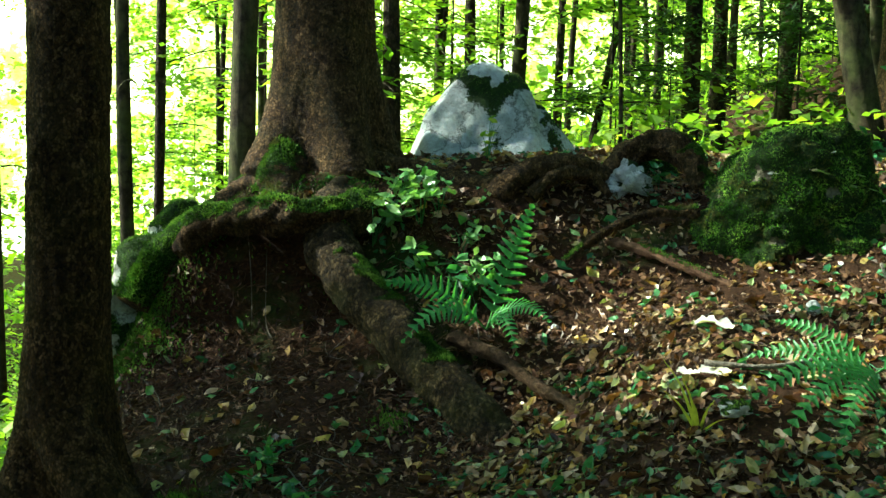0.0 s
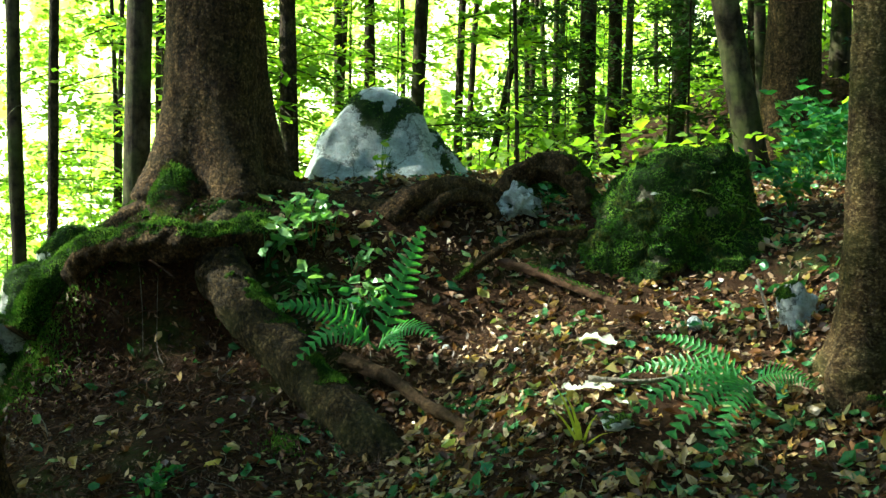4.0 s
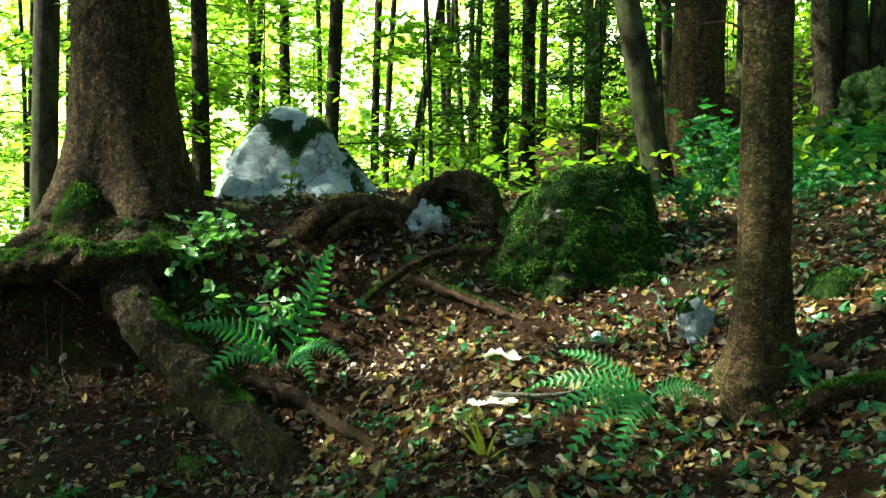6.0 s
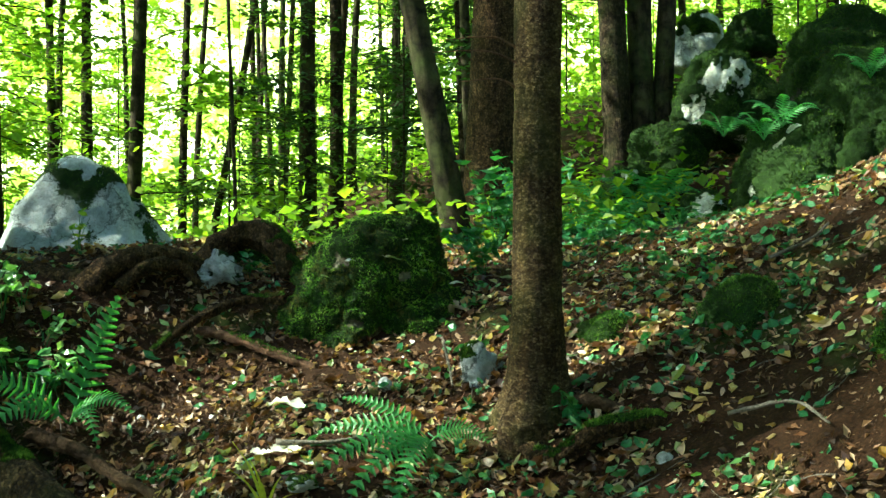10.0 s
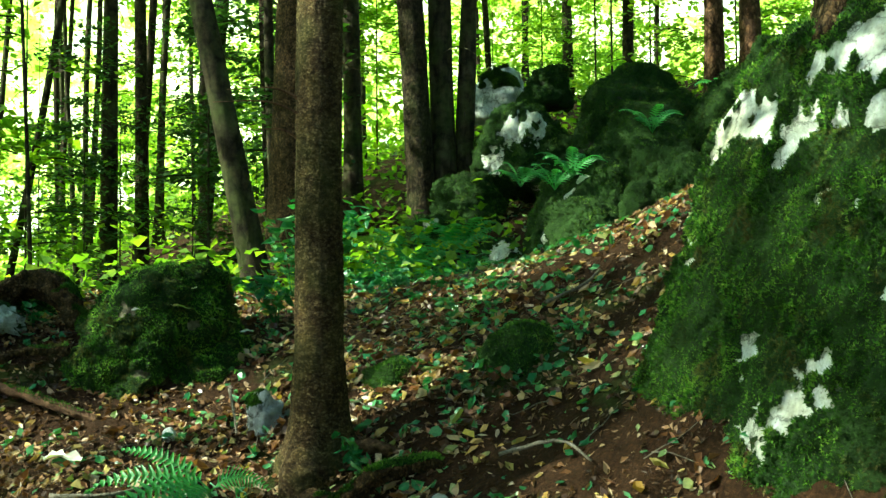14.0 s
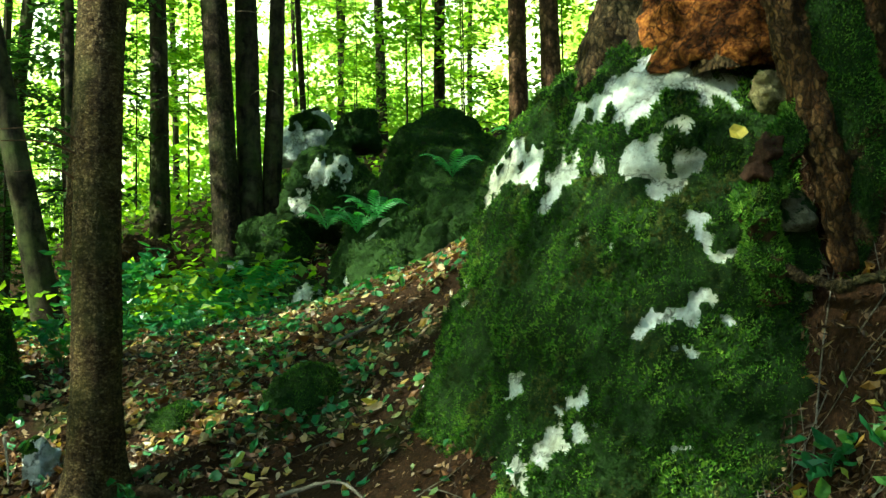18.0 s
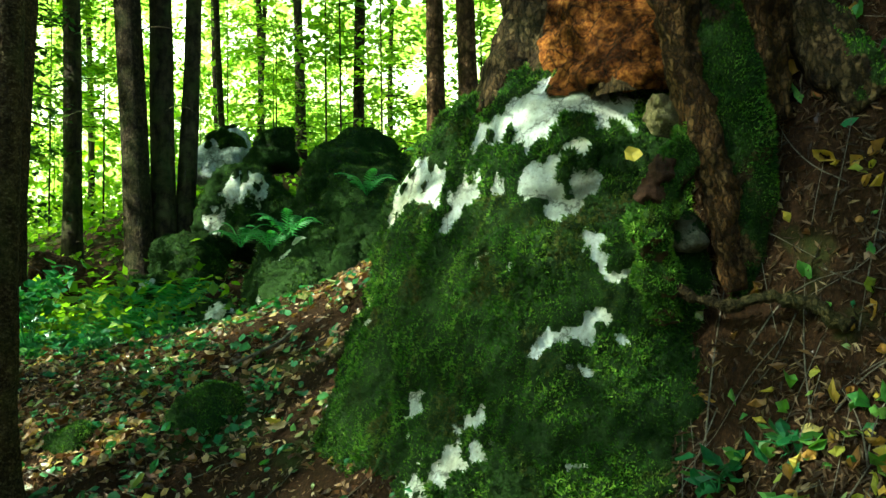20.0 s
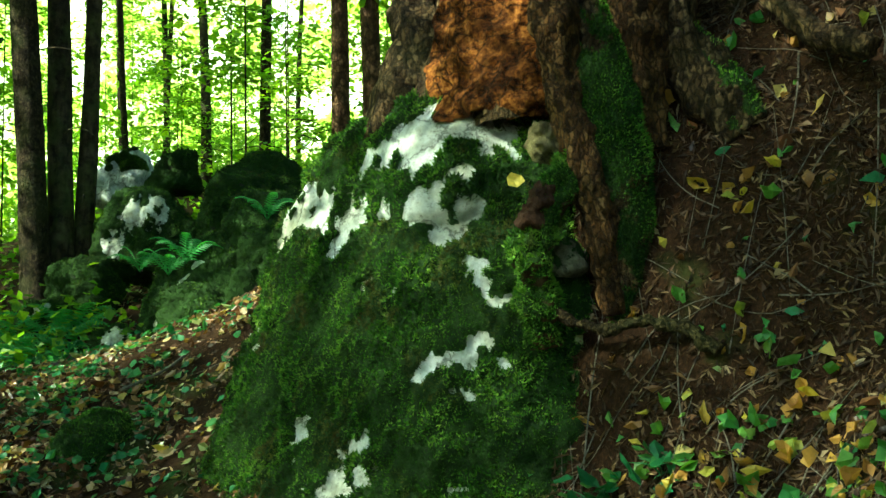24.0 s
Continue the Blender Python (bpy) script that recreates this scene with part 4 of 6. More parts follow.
# the outcrop: centre, radii, stone, moss, turn and bare patches
PILE = [((6.45, 10.25, 2.50), (0.60, 0.5, 0.50), MOSS_STONE, 0.80, 10, [(6.03, 9.91, 2.75, 0.20), (5.87, 10.04, 2.47, 0.13), (6.22, 9.85, 2.92, 0.10), (6.38, 9.81, 2.96, 0.10), (6.10, 9.9, 2.62, 0.10)]),
    ((7.45, 11.60, 3.50), (0.24, 0.3, 0.26), SHADOW_STONE, 0.66, 40, []),
    ((7.20, 12.30, 3.50), (0.46, 0.3, 0.34), PALE_STONE, -0.1, 25, []),
    ((6.00, 8.30, 1.58), (0.66, 0.55, 0.58), MOSS_STONE, 0.95, 5, [(5.32, 8.05, 1.98, 0.11), (5.42, 8.0, 1.92, 0.07), (5.24, 8.10, 1.68, 0.06), (5.25, 8.1, 1.58, 0.05), (5.60, 8.0, 2.12, 0.05)]),
    ((5.42, 8.92, 1.34), (0.27, 0.26, 0.19), MOSS_STONE, 0.75, 30, [(5.28, 8.70, 1.50, 0.10), (5.38, 8.72, 1.52, 0.11), (5.48, 8.76, 1.53, 0.08)]),
    ((7.95, 10.45, 2.95), (0.85, 0.65, 0.62), SHADOW_STONE, 0.66, 15, []),
    ((7.10, 9.55, 2.65), (0.50, 0.5, 0.50), SHADOW_STONE, 0.66, 60, []),
    ((5.92, 6.40, 2.02), (0.36, 0.40, 0.62), MOSS_STONE, 0.82, 20, []),
    ((5.55, 6.55, 1.70), (0.34, 0.36, 0.44), MOSS_STONE, 0.70, 45, []),
    ((6.45, 8.00, 2.12), (0.46, 0.5, 0.44), MOSS_STONE, 0.78, 35, []),
    ((6.70, 6.60, 2.82), (0.34, 0.3, 0.24), MOSS_STONE, 0.85, 0, []),
    ((6.85, 8.75, 2.35), (0.55, 0.5, 0.45), SHADOW_STONE, 0.66, 70, []),
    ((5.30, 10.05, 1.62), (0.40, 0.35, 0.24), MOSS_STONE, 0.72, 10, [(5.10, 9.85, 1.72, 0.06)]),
    ((5.85, 10.40, 1.85), (0.45, 0.4, 0.42), SHADOW_STONE, 0.66, 50, []),
    ((5.65, 7.70, 1.55), (0.42, 0.35, 0.26), MOSS_STONE, 1.0, 80, []),
    ((4.05, 8.20, 1.02), (0.42, 0.28, 0.17), MOSS_STONE, 0.85, 0, [])]
for k, (c, rr, mat, mo, turn, bare_at) in enumerate(PILE):
    rock("outcrop_rock", "pale limestone rock at the top of the outcrop" if mat is PALE_STONE else "limestone block of the outcrop with pale patches and shade-darkened moss" if bare_at else "mossy limestone block of the outcrop, coloured dark for shade", c, rr, mat, mo, turn, group="rock outcrop",
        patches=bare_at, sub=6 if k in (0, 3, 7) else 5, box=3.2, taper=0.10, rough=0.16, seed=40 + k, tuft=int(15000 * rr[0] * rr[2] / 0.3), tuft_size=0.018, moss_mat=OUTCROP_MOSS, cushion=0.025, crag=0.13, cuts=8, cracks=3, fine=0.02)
rock("white_stone", "small white lichened stone between roots", (1.03, 6.86, 0.87), (0.135, 0.09, 0.10), PALE_STONE, -0.6, seed=56, sub=5, rough=0.45, fine=0.02, crag=0.30, cuts=2)
rock("pale_stone", "pale mossy stone by the slim spruce", (2.22, 5.42, 0.36), (0.14, 0.12, 0.15), PALE_STONE, 0.05, seed=57, sub=5, rough=0.3, tuft=2600, crag=0.2)
rock("moss_hump", "low stone cushioned with bright green moss", (2.76, 5.12, 0.55), (0.19, 0.15, 0.15), MOSS_STONE, 0.95, seed=58, sub=5, tuft=9000)
rock("moss_hump", "low stone cushioned with bright green moss", (3.34, 4.78, 0.70), (0.24, 0.18, 0.19), MOSS_STONE, 0.95, seed=59, sub=5, tuft=12000)

# ---- distance ----
rng = np.random.default_rng(77)
# curved sheet that glows: sunlit leaves and sky are in its emission colour
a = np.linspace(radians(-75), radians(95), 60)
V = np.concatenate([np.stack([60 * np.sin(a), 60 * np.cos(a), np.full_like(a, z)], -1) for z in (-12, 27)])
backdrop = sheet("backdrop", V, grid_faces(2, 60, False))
tagged(backdrop, "glowing backdrop coloured as bright sunlit foliage and sky beyond the wood", "backdrop", kind="structure")
m = bpy.data.materials.new("glowing_distance")
m.use_nodes = True
n, l = m.node_tree.nodes, m.node_tree.links
n.remove(n["Principled BSDF"])
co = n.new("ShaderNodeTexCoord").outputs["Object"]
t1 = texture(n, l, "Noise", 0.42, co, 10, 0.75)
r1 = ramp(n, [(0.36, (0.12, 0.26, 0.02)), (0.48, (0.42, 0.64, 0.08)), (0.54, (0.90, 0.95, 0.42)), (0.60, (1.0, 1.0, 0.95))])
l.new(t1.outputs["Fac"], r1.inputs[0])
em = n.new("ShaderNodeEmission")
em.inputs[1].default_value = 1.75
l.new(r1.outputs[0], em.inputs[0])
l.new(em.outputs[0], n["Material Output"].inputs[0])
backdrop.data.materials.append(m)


# ---- young growth behind the clearing ----
def sapling_mesh(seed, hgt, spread, n, size, mat):
    """A stem with drooping side twigs, and leaves in flat sprays along them."""
    rng = np.random.default_rng(seed)
    P, twV, twF, base = [], [], [], 0
    for _ in range(int(10 + hgt * 5)):
        z = rng.uniform(0.25, 1.0) * hgt
        a, ln = rng.uniform(0, 6.3), spread * rng.uniform(0.35, 1.0) * (1.15 - 0.7 * z / hgt)
        t = np.linspace(0.15, 1, 5)[:, None]
        pts = np.concatenate([np.cos(a) * ln * t, np.sin(a) * ln * t, z + 0.25 * ln * t - 0.35 * ln * t ** 2], 1)
        for w in np.array(((0, 0, .006), (0, 0, -.006))):
            twV.append(pts + w)
        twF.append(np.array([(base + j, base + j + 1, base + 6 + j, base + 5 + j) for j in range(4)]))
        base += 10
        k = max(3, n // int(10 + hgt * 5))
        u = rng.uniform(0.2, 1.05, k)[:, None]
        q = np.concatenate([np.cos(a) * ln * u, np.sin(a) * ln * u, z + 0.25 * ln * u - 0.35 * ln * u ** 2], 1)
        P.append(q + rng.normal(0, 1, (k, 3)) * (0.14, 0.14, 0.035))
    P = np.concatenate(P)
    ob = leaves("foliage", P, np.tile((0, 0, 1.0), (len(P), 1)), size * rng.uniform(0.7, 1.3, len(P)), mat, None, 0.33, 0.15, 0.3, seed, simple=True, droop=0.25)
    tw = sheet("twig_spray", np.concatenate(twV), np.concatenate(twF), BEECH_BARK)
    out = (ob.data, tw.data)
    bpy.data.objects.remove(ob)
    bpy.data.objects.remove(tw)
    return out


SAPLINGS = [sapling_mesh(200 + k, h, s, n, z, SAPLING) for k, (h, s, n, z) in enumerate([(3.2, 1.1, 1000, 0.09), (4.5, 1.4, 1400, 0.095), (6.0, 1.7, 1700, 0.10), (2.0, 0.9, 650, 0.08)])]
FIRS = [sapling_mesh(220 + k, h, s, n, z, NEEDLE) for k, (h, s, n, z) in enumerate([(3.0, 0.9, 1500, 0.07), (5.0, 1.1, 2200, 0.08)])]


def sapling(x, y, k, spin, scale, fir=False):
    pool = FIRS if fir else SAPLINGS
    leaf, twig = pool[k % len(pool)]
    z = z_at(x, y)
    t = thing("young_spruce" if fir else "sapling", "young spruce with drooping dark green twigs" if fir else "young broadleaf tree with sunlit yellow-green leaves", "sapling", "undergrowth", at=(x, y, z - 0.1))
    t.rotation_euler = (0, 0, spin)
    t.scale = (scale, scale, scale)
    for nm, me in (("foliage", leaf), ("twig_spray", twig)):
        o = new(nm, me)
        o.parent = t
        o["kind"] = "stuff"
    V = np.array([(math.cos(q) * w, math.sin(q) * w, zz) for zz, w in ((-0.3, 0.014), (1.5, 0.010), (4.5 if k % 3 else 3.0, 0.004)) for q in np.linspace(0, 6.283, 7)[:-1]])
    sheet("stem", V, grid_faces(3, 6), BEECH_BARK, t)
    return t


rng = np.random.default_rng(42)
for k in range(150):
    d, a = rng.uniform(11, 32), radians(rng.uniform(-26, 66))
    x, y = d * math.sin(a), d * math.cos(a)
    if (x - 6.5) ** 2 + (y - 8.5) ** 2 < 12 or (x - 3.6) ** 2 + (y - 11) ** 2 < 5:
        continue
    fir = radians(4) < a < radians(16) and d < 24 and k % 2 == 0
    sapling(x, y, k, rng.uniform(0, 6.3), rng.uniform(0.8, 1.4), fir)

# far sunlit leaves
rng = np.random.default_rng(88)
n = 62000
k = 560
a, d = np.radians(rng.uniform(-30, 68, k)), rng.uniform(19, 46, k)
c = np.stack([d * np.sin(a), d * np.cos(a), rng.uniform(-2.5, 0.42, k) + rng.uniform(0, 1, k) * (2 + 0.42 * d)], -1)
j = rng.integers(0, k, n)
P = c[j] + rng.normal(0, 1, (n, 3)) * np.array((0.95, 0.95, 0.38)) * rng.uniform(0.5, 1.4, (k, 1))[j]
tagged(leaves("far_foliage", P, np.tile((0, 0, 1.0), (n, 1)), rng.uniform(0.09, 0.21, n), SAPLING, None, 0.38, 0.2, 0.6, 89, simple=True), "sunlit yellow-green leaves deep in the wood", "foliage", kind="stuff")


# ---- roots ----
def spline(points, n):
    """A smooth line through a few points."""
    p = np.array(points, float)
    p = np.concatenate([2 * p[:1] - p[1:2], p, 2 * p[-1:] - p[-2:-1]])
    out = []
    for i in range(1, len(p) - 2):
        t = np.linspace(0, 1, n, endpoint=i == len(p) - 3)[:, None]
        a, b, c, d = p[i - 1], p[i], p[i + 1], p[i + 2]
        out.append(0.5 * (2 * b + (c - a) * t + (2 * a - 5 * b + 4 * c - d) * t ** 2 + (3 * b - a - 3 * c + d) * t ** 3))
    return np.concatenate(out)


def tube(points, r0, r1, segs=14, n=14, rough=0.28, seed=0, squash=1.0):
    c = spline(points, n)
    t = np.gradient(c, axis=0)
    t /= np.linalg.norm(t, axis=1, keepdims=True)
    s = np.cross(t, (0, 0, 1.0))
    s /= np.linalg.norm(s, axis=1, keepdims=True) + 1e-6
    u = np.cross(s, t)
    a = np.linspace(0, 2 * math.pi, segs, endpoint=False)
    r = np.linspace(r0, r1, len(c))[:, None] * np.ones(segs)[None]
    q = c[:, None] + r[:, :, None] * (np.cos(a)[None, :, None] * s[:, None] + np.sin(a)[None, :, None] * u[:, None])
    k = 1 + rough * waves(q.reshape(-1, 3), 1.5 / max(r0, r1), seed, 3).reshape(r.shape) + rough * 0.4 * waves(q.reshape(-1, 3), 5.0 / max(r0, r1), seed + 1, 2).reshape(r.shape) + (rough > 0.2) * 0.10 * np.sin(5 * a[None] + seed + 2.0 * waves(c, 3.0, seed + 2, 2)[:, None])
    V = c[:, None] + (r * k)[:, :, None] * (np.cos(a)[None, :, None] * s[:, None] * squash + np.sin(a)[None, :, None] * u[:, None])
    V = np.concatenate([V.reshape(-1, 3), c[:1], c[-1:]])
    F = grid_faces(len(c), segs)
    m = len(c) * segs
    e = np.arange(segs)
    caps = np.concatenate([np.stack([np.full(segs, m), (e + 1) % segs, e, np.full(segs, m)], -1)[:, :3],
        np.stack([np.full(segs, m + 1), m - segs + e, m - segs + (e + 1) % segs], -1)])
    tri = np.concatenate([F[:, [0, 1, 2]], F[:, [0, 2, 3]], caps])
    return V, tri[:, ::-1]


def root(parent, points, r0, r1, mat=None, moss=0.0, seed=0, name="root", label="", tuft=0, **kw):
    V, F = tube(points, r0, r1, seed=seed, **kw)
    o = np.array(parent.location)
    ob = sheet(name, V - o, F, mat or ROOT_BARK, parent, label)
    if tuft:
        N = vertex_normals(V, F)
        cover = np.clip(moss + 0.6 * N[:, 2] + 0.35 * waves(V, 5.0, seed + 4, 3), 0, 1)
        ob.data.attributes.new("moss", "FLOAT", "POINT").data.foreach_set("value", cover.astype(np.float32))
        tufts("moss_cover", V - o, F, cover, tuft, 0.014, ob, seed + 6)
    return ob


root(big_tree, [(-1.50, 6.62, 0.42), (-1.36, 6.45, 0.60), (-1.0, 6.30, 0.67), (-0.62, 6.32, 0.68), (-0.40, 6.55, 0.72)], 0.085, 0.10, mat=SPRUCE_BARK, moss=0.12, seed=1, tuft=7000, label="thick root with green moss on top", segs=28, n=20)
root(big_tree, [(-0.62, 6.75, 0.80), (-0.66, 6.34, 0.55), (-0.43, 6.05, 0.28), (-0.16, 5.79, 0.02), (0.17, 5.46, -0.25), (0.25, 5.32, -0.38)], 0.135, 0.125, mat=LEG_BARK, moss=-0.40, seed=2, rough=0.16, tuft=4000, segs=48, n=26, label="thick bark-covered root reaching down the mound")
root(big_tree, [(0.12, 5.44, -0.28), (0.06, 5.28, -0.40), (0.03, 5.12, -0.54), (0.0, 5.02, -0.68)], 0.065, 0.045, seed=3, mat=LEG_BARK, rough=0.2, segs=24)
root(big_tree, [(0.20, 5.42, -0.30), (0.17, 5.26, -0.42), (0.18, 5.12, -0.56)], 0.05, 0.035, seed=45, mat=LEG_BARK, rough=0.2, segs=20)
root(big_tree, [(0.26, 5.42, -0.28), (0.33, 5.25, -0.42), (0.35, 5.08, -0.58)], 0.075, 0.05, seed=4, mat=LEG_BARK, rough=0.2, moss=0.0, tuft=900, segs=24)
root(big_tree, [(0.02, 5.86, 0.10), (0.22, 5.72, 0.05), (0.45, 5.42, -0.06), (0.74, 4.93, -0.13)], 0.038, 0.022, seed=5)
root(big_tree, [(-1.10, 6.95, 0.82), (-1.25, 6.85, 0.72), (-1.55, 6.62, 0.50), (-1.75, 6.45, 0.15)], 0.12, 0.09, seed=6, mat=SPRUCE_BARK, rough=0.16, moss=0.3, tuft=6000, segs=24)
root(big_tree, [(-0.98, 7.02, 1.02), (-0.98, 6.75, 0.78), (-1.0, 6.40, 0.62)], 0.16, 0.08, seed=7, mat=SPRUCE_BARK, rough=0.16, moss=0.25, tuft=5000, segs=24)
root(big_tree, [(-0.50, 7.00, 0.98), (-0.20, 6.90, 0.92), (0.05, 6.84, 0.86), (0.36, 6.70, 0.84)], 0.10, 0.05, seed=8, mat=SPRUCE_BARK, rough=0.18, segs=24)
root(big_tree, [(0.26, 6.68, 0.78), (0.40, 6.72, 0.92), (0.66, 6.80, 1.00), (0.88, 6.92, 0.93), (1.0, 6.98, 0.84)], 0.085, 0.05, seed=9, mat=SPRUCE_BARK, rough=0.2, segs=24)
root(big_tree, [(0.45, 6.66, 0.80), (0.60, 6.68, 0.92), (0.80, 6.80, 0.92), (0.92, 6.80, 0.80)], 0.045, 0.035, seed=10, mat=SPRUCE_BARK)
root(big_tree, [(1.00, 7.12, 0.84), (1.06, 7.13, 1.02), (1.25, 7.13, 1.12), (1.42, 7.0, 1.04), (1.48, 6.92, 0.86)], 0.095, 0.075, seed=11, mat=SPRUCE_BARK, moss=0.0, tuft=1800, segs=22)
# dark stone added to stand for the shaded hollow under the arch
rock("moss_hump", "added dark mossy stone for the shaded hollow under the arched root", (1.24, 7.24, 0.86), (0.20, 0.13, 0.18), SHADOW_STONE, 0.5, seed=60, sub=5, tuft=2500, moss_mat=OLD_MOSS)
root(big_tree, [(0.62, 6.30, 0.46), (0.85, 6.40, 0.62), (1.10, 6.50, 0.72), (1.38, 6.52, 0.74)], 0.020, 0.035, seed=12, mat=SPRUCE_BARK, moss=-0.1, tuft=500)
root(slim_tree, [(2.14, 4.60, 0.12), (2.24, 4.42, 0.12), (2.42, 4.34, 0.25), (2.62, 4.32, 0.27), (2.78, 4.34, 0.20)], 0.045, 0.04, seed=13, mat=SPRUCE_BARK, moss=0.0, tuft=1600, segs=18)
root(slim_tree, [(2.32, 4.70, 0.30), (2.45, 4.58, 0.34), (2.58, 4.50, 0.30)], 0.05, 0.02, seed=14)
root(front_tree, [(-1.58, 4.74, -0.10), (-1.42, 4.66, -0.38), (-1.15, 4.58, -0.60), (-0.85, 4.50, -0.78)], 0.17, 0.07, seed=15, mat=SPRUCE_BARK, rough=0.15, segs=24)
stick = thing("fallen_branch", "brown barkless branch lying across the slope", "branch", at=(0.95, 6.4, 0.55))
root(stick, [(0.86, 6.42, 0.57), (1.05, 6.32, 0.53), (1.25, 6.10, 0.46), (1.46, 5.95, 0.38)], 0.028, 0.022, DEAD_WOOD, 0.0, 21, "stem", tuft=400)
for k, (c, rr) in enumerate([((-1.58, 6.92, 0.60), (0.20, 0.16, 0.13)), ((-1.72, 6.72, 0.36), (0.22, 0.18, 0.18)), ((-1.92, 6.60, 0.05), (0.25, 0.2, 0.25))]):
    rock("edge_stone", "pale stone half grown with moss at the root mound", c, rr, MOSS_STONE, 0.25, seed=80 + k, sub=5, tuft=3500, group="mound stones")

# ---- the old tree on the great boulder ----
old_tree = thing("old_tree", "decayed old tree gripping the boulder, orange rotten wood and mossy roots", "tree", at=(4.34, 2.70, 2.02))
trunk_mesh("trunk", (4.34, 2.70, 2.02), (0.01, 0.0), 0.42, 9.0, OLD_BARK, old_tree, flare=0.35, flare_h=0.30, sink=0.06, segs=140, fine_to=3.0, fine=0.014, plates=0.012, lobes=6, seed=17)
add_crown(old_tree, 8.0, 1, True, 1.5, 0.5)
a, zz = np.meshgrid(np.linspace(radians(150), radians(256), 130), np.linspace(-0.06, 1.10, 110))
pp = np.stack([np.cos(a) * 0.5, np.sin(a) * 0.5, zz], -1).reshape(-1, 3)
mid = radians(205) + 0.10 * (zz - 0.3)
inside = (1 - ((a - mid) / 0.72) ** 4 - ((zz - 0.44) / 0.52) ** 4 + (0.60 * waves(pp, 6.0, 8, 4)).reshape(a.shape))
rr = 0.435 + 0.42 * 0.35 * np.exp(-np.clip(zz, 0, 2) / 0.30) * 1.15 + 0.05 * sigmoid(inside * 9) + (0.045 * waves(pp, 9.0, 5, 4) - 0.030 * np.abs(waves(pp, 30.0, 6, 2))).reshape(a.shape)
F = grid_faces(110, 130, False)
F = F[(inside.ravel()[F] > 0.02).all(1)]
sheet("rotten_wood", np.stack([rr * np.cos(a), rr * np.sin(a), zz], -1).reshape(-1, 3), F, ORANGE_WOOD, old_tree, "crumbling orange rotten heartwood")
root(old_tree, [(4.00, 2.20, 2.95), (3.97, 2.14, 2.49), (3.98, 2.08, 2.22), (3.98, 2.03, 2.01), (3.97, 1.97, 1.77), (3.97, 1.94, 1.55), (3.97, 1.93, 1.37), (4.00, 1.92, 1.12)], 0.16, 0.075, seed=31, rough=0.20, moss=0.42, tuft=14000, segs=36, n=18, mat=OLD_BARK, label="long bark-covered root with hanging moss")
root(old_tree, [(3.86, 2.16, 2.75), (3.85, 2.12, 2.46), (3.84, 2.09, 2.13), (3.83, 2.05, 1.94), (3.85, 1.99, 1.77), (3.85, 1.95, 1.60), (3.86, 1.94, 1.45), (3.91, 1.94, 1.20)], 0.085, 0.05, seed=32, rough=0.30, moss=-0.45, mat=ORANGE_BARK, tuft=500, segs=26, n=16, label="flaking orange-brown root strand")
root(old_tree, [(3.86, 2.02, 1.74), (3.76, 2.06, 1.62), (3.69, 2.09, 1.51), (3.68, 2.11, 1.37), (3.72, 2.12, 1.26), (3.78, 2.13, 1.10)], 0.065, 0.065, seed=33, rough=0.34, moss=0.8, tuft=8000, segs=26, n=18, label="knobby root overgrown with moss")
root(old_tree, [(3.75, 2.07, 1.62), (3.70, 2.06, 1.60), (3.67, 2.08, 1.56), (3.66, 2.12, 1.52)], 0.045, 0.05, seed=41, rough=0.45, mat=RED_ROOT, segs=24, n=12, name="knob", label="smooth reddish knob of a root")
root(old_tree, [(3.74, 2.09, 1.22), (3.79, 1.93, 1.15), (3.83, 1.75, 1.16), (3.87, 1.61, 1.14), (3.90, 1.50, 1.06)], 0.017, 0.024, seed=34, rough=0.5, mat=LEG_BARK)
root(old_tree, [(4.20, 2.12, 2.95), (4.20, 2.00, 2.69), (4.22, 1.94, 2.41), (4.26, 1.86, 2.18), (4.29, 1.75, 2.00), (4.34, 1.64, 1.84)], 0.20, 0.10, seed=35, rough=0.26, moss=0.30, mat=OLD_BARK, tuft=5000, segs=32, n=16, label="mossy root foot on the bank")
root(old_tree, [(4.10, 2.05, 2.8), (4.10, 1.98, 2.41), (4.11, 1.93, 2.1), (4.12, 1.90, 1.8)], 0.12, 0.07, seed=39, rough=0.30, moss=-0.3, mat=ORANGE_BARK, tuft=800, segs=26, n=16)
root(old_tree, [(4.34, 1.80, 2.75), (4.33, 1.64, 2.50), (4.36, 1.50, 2.30), (4.37, 1.36, 2.15), (4.36, 1.16, 2.04)], 0.075, 0.04, seed=36, rough=0.3, mat=OLD_BARK)
root(old_tree, [(4.03, 3.02, 3.0), (3.97, 3.03, 2.5), (3.88, 3.02, 2.12), (3.76, 3.00, 1.92)], 0.14, 0.11, seed=37, rough=0.28, mat=OLD_BARK, moss=-0.25, tuft=1500, segs=30, n=20, name="buttress")
rock("wedged_stone", "small yellowish stone wedged under the old trunk", (3.79, 2.15, 1.85), (0.075, 0.06, 0.078), OCHRE_STONE, -0.6, seed=86, sub=5, rough=0.35, crag=0.25)
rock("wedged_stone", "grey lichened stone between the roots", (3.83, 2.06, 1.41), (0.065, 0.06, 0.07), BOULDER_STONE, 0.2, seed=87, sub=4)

log = thing("fallen_log", "fallen reddish log on the far bank", "log", at=(5.6, 12.4, 1.9))
root(log, [(5.1, 12.9, 2.05), (5.6, 12.5, 1.95), (6.1, 11.9, 1.75)], 0.22, 0.18, RED_BARK, 0, 40, "stem", segs=22)


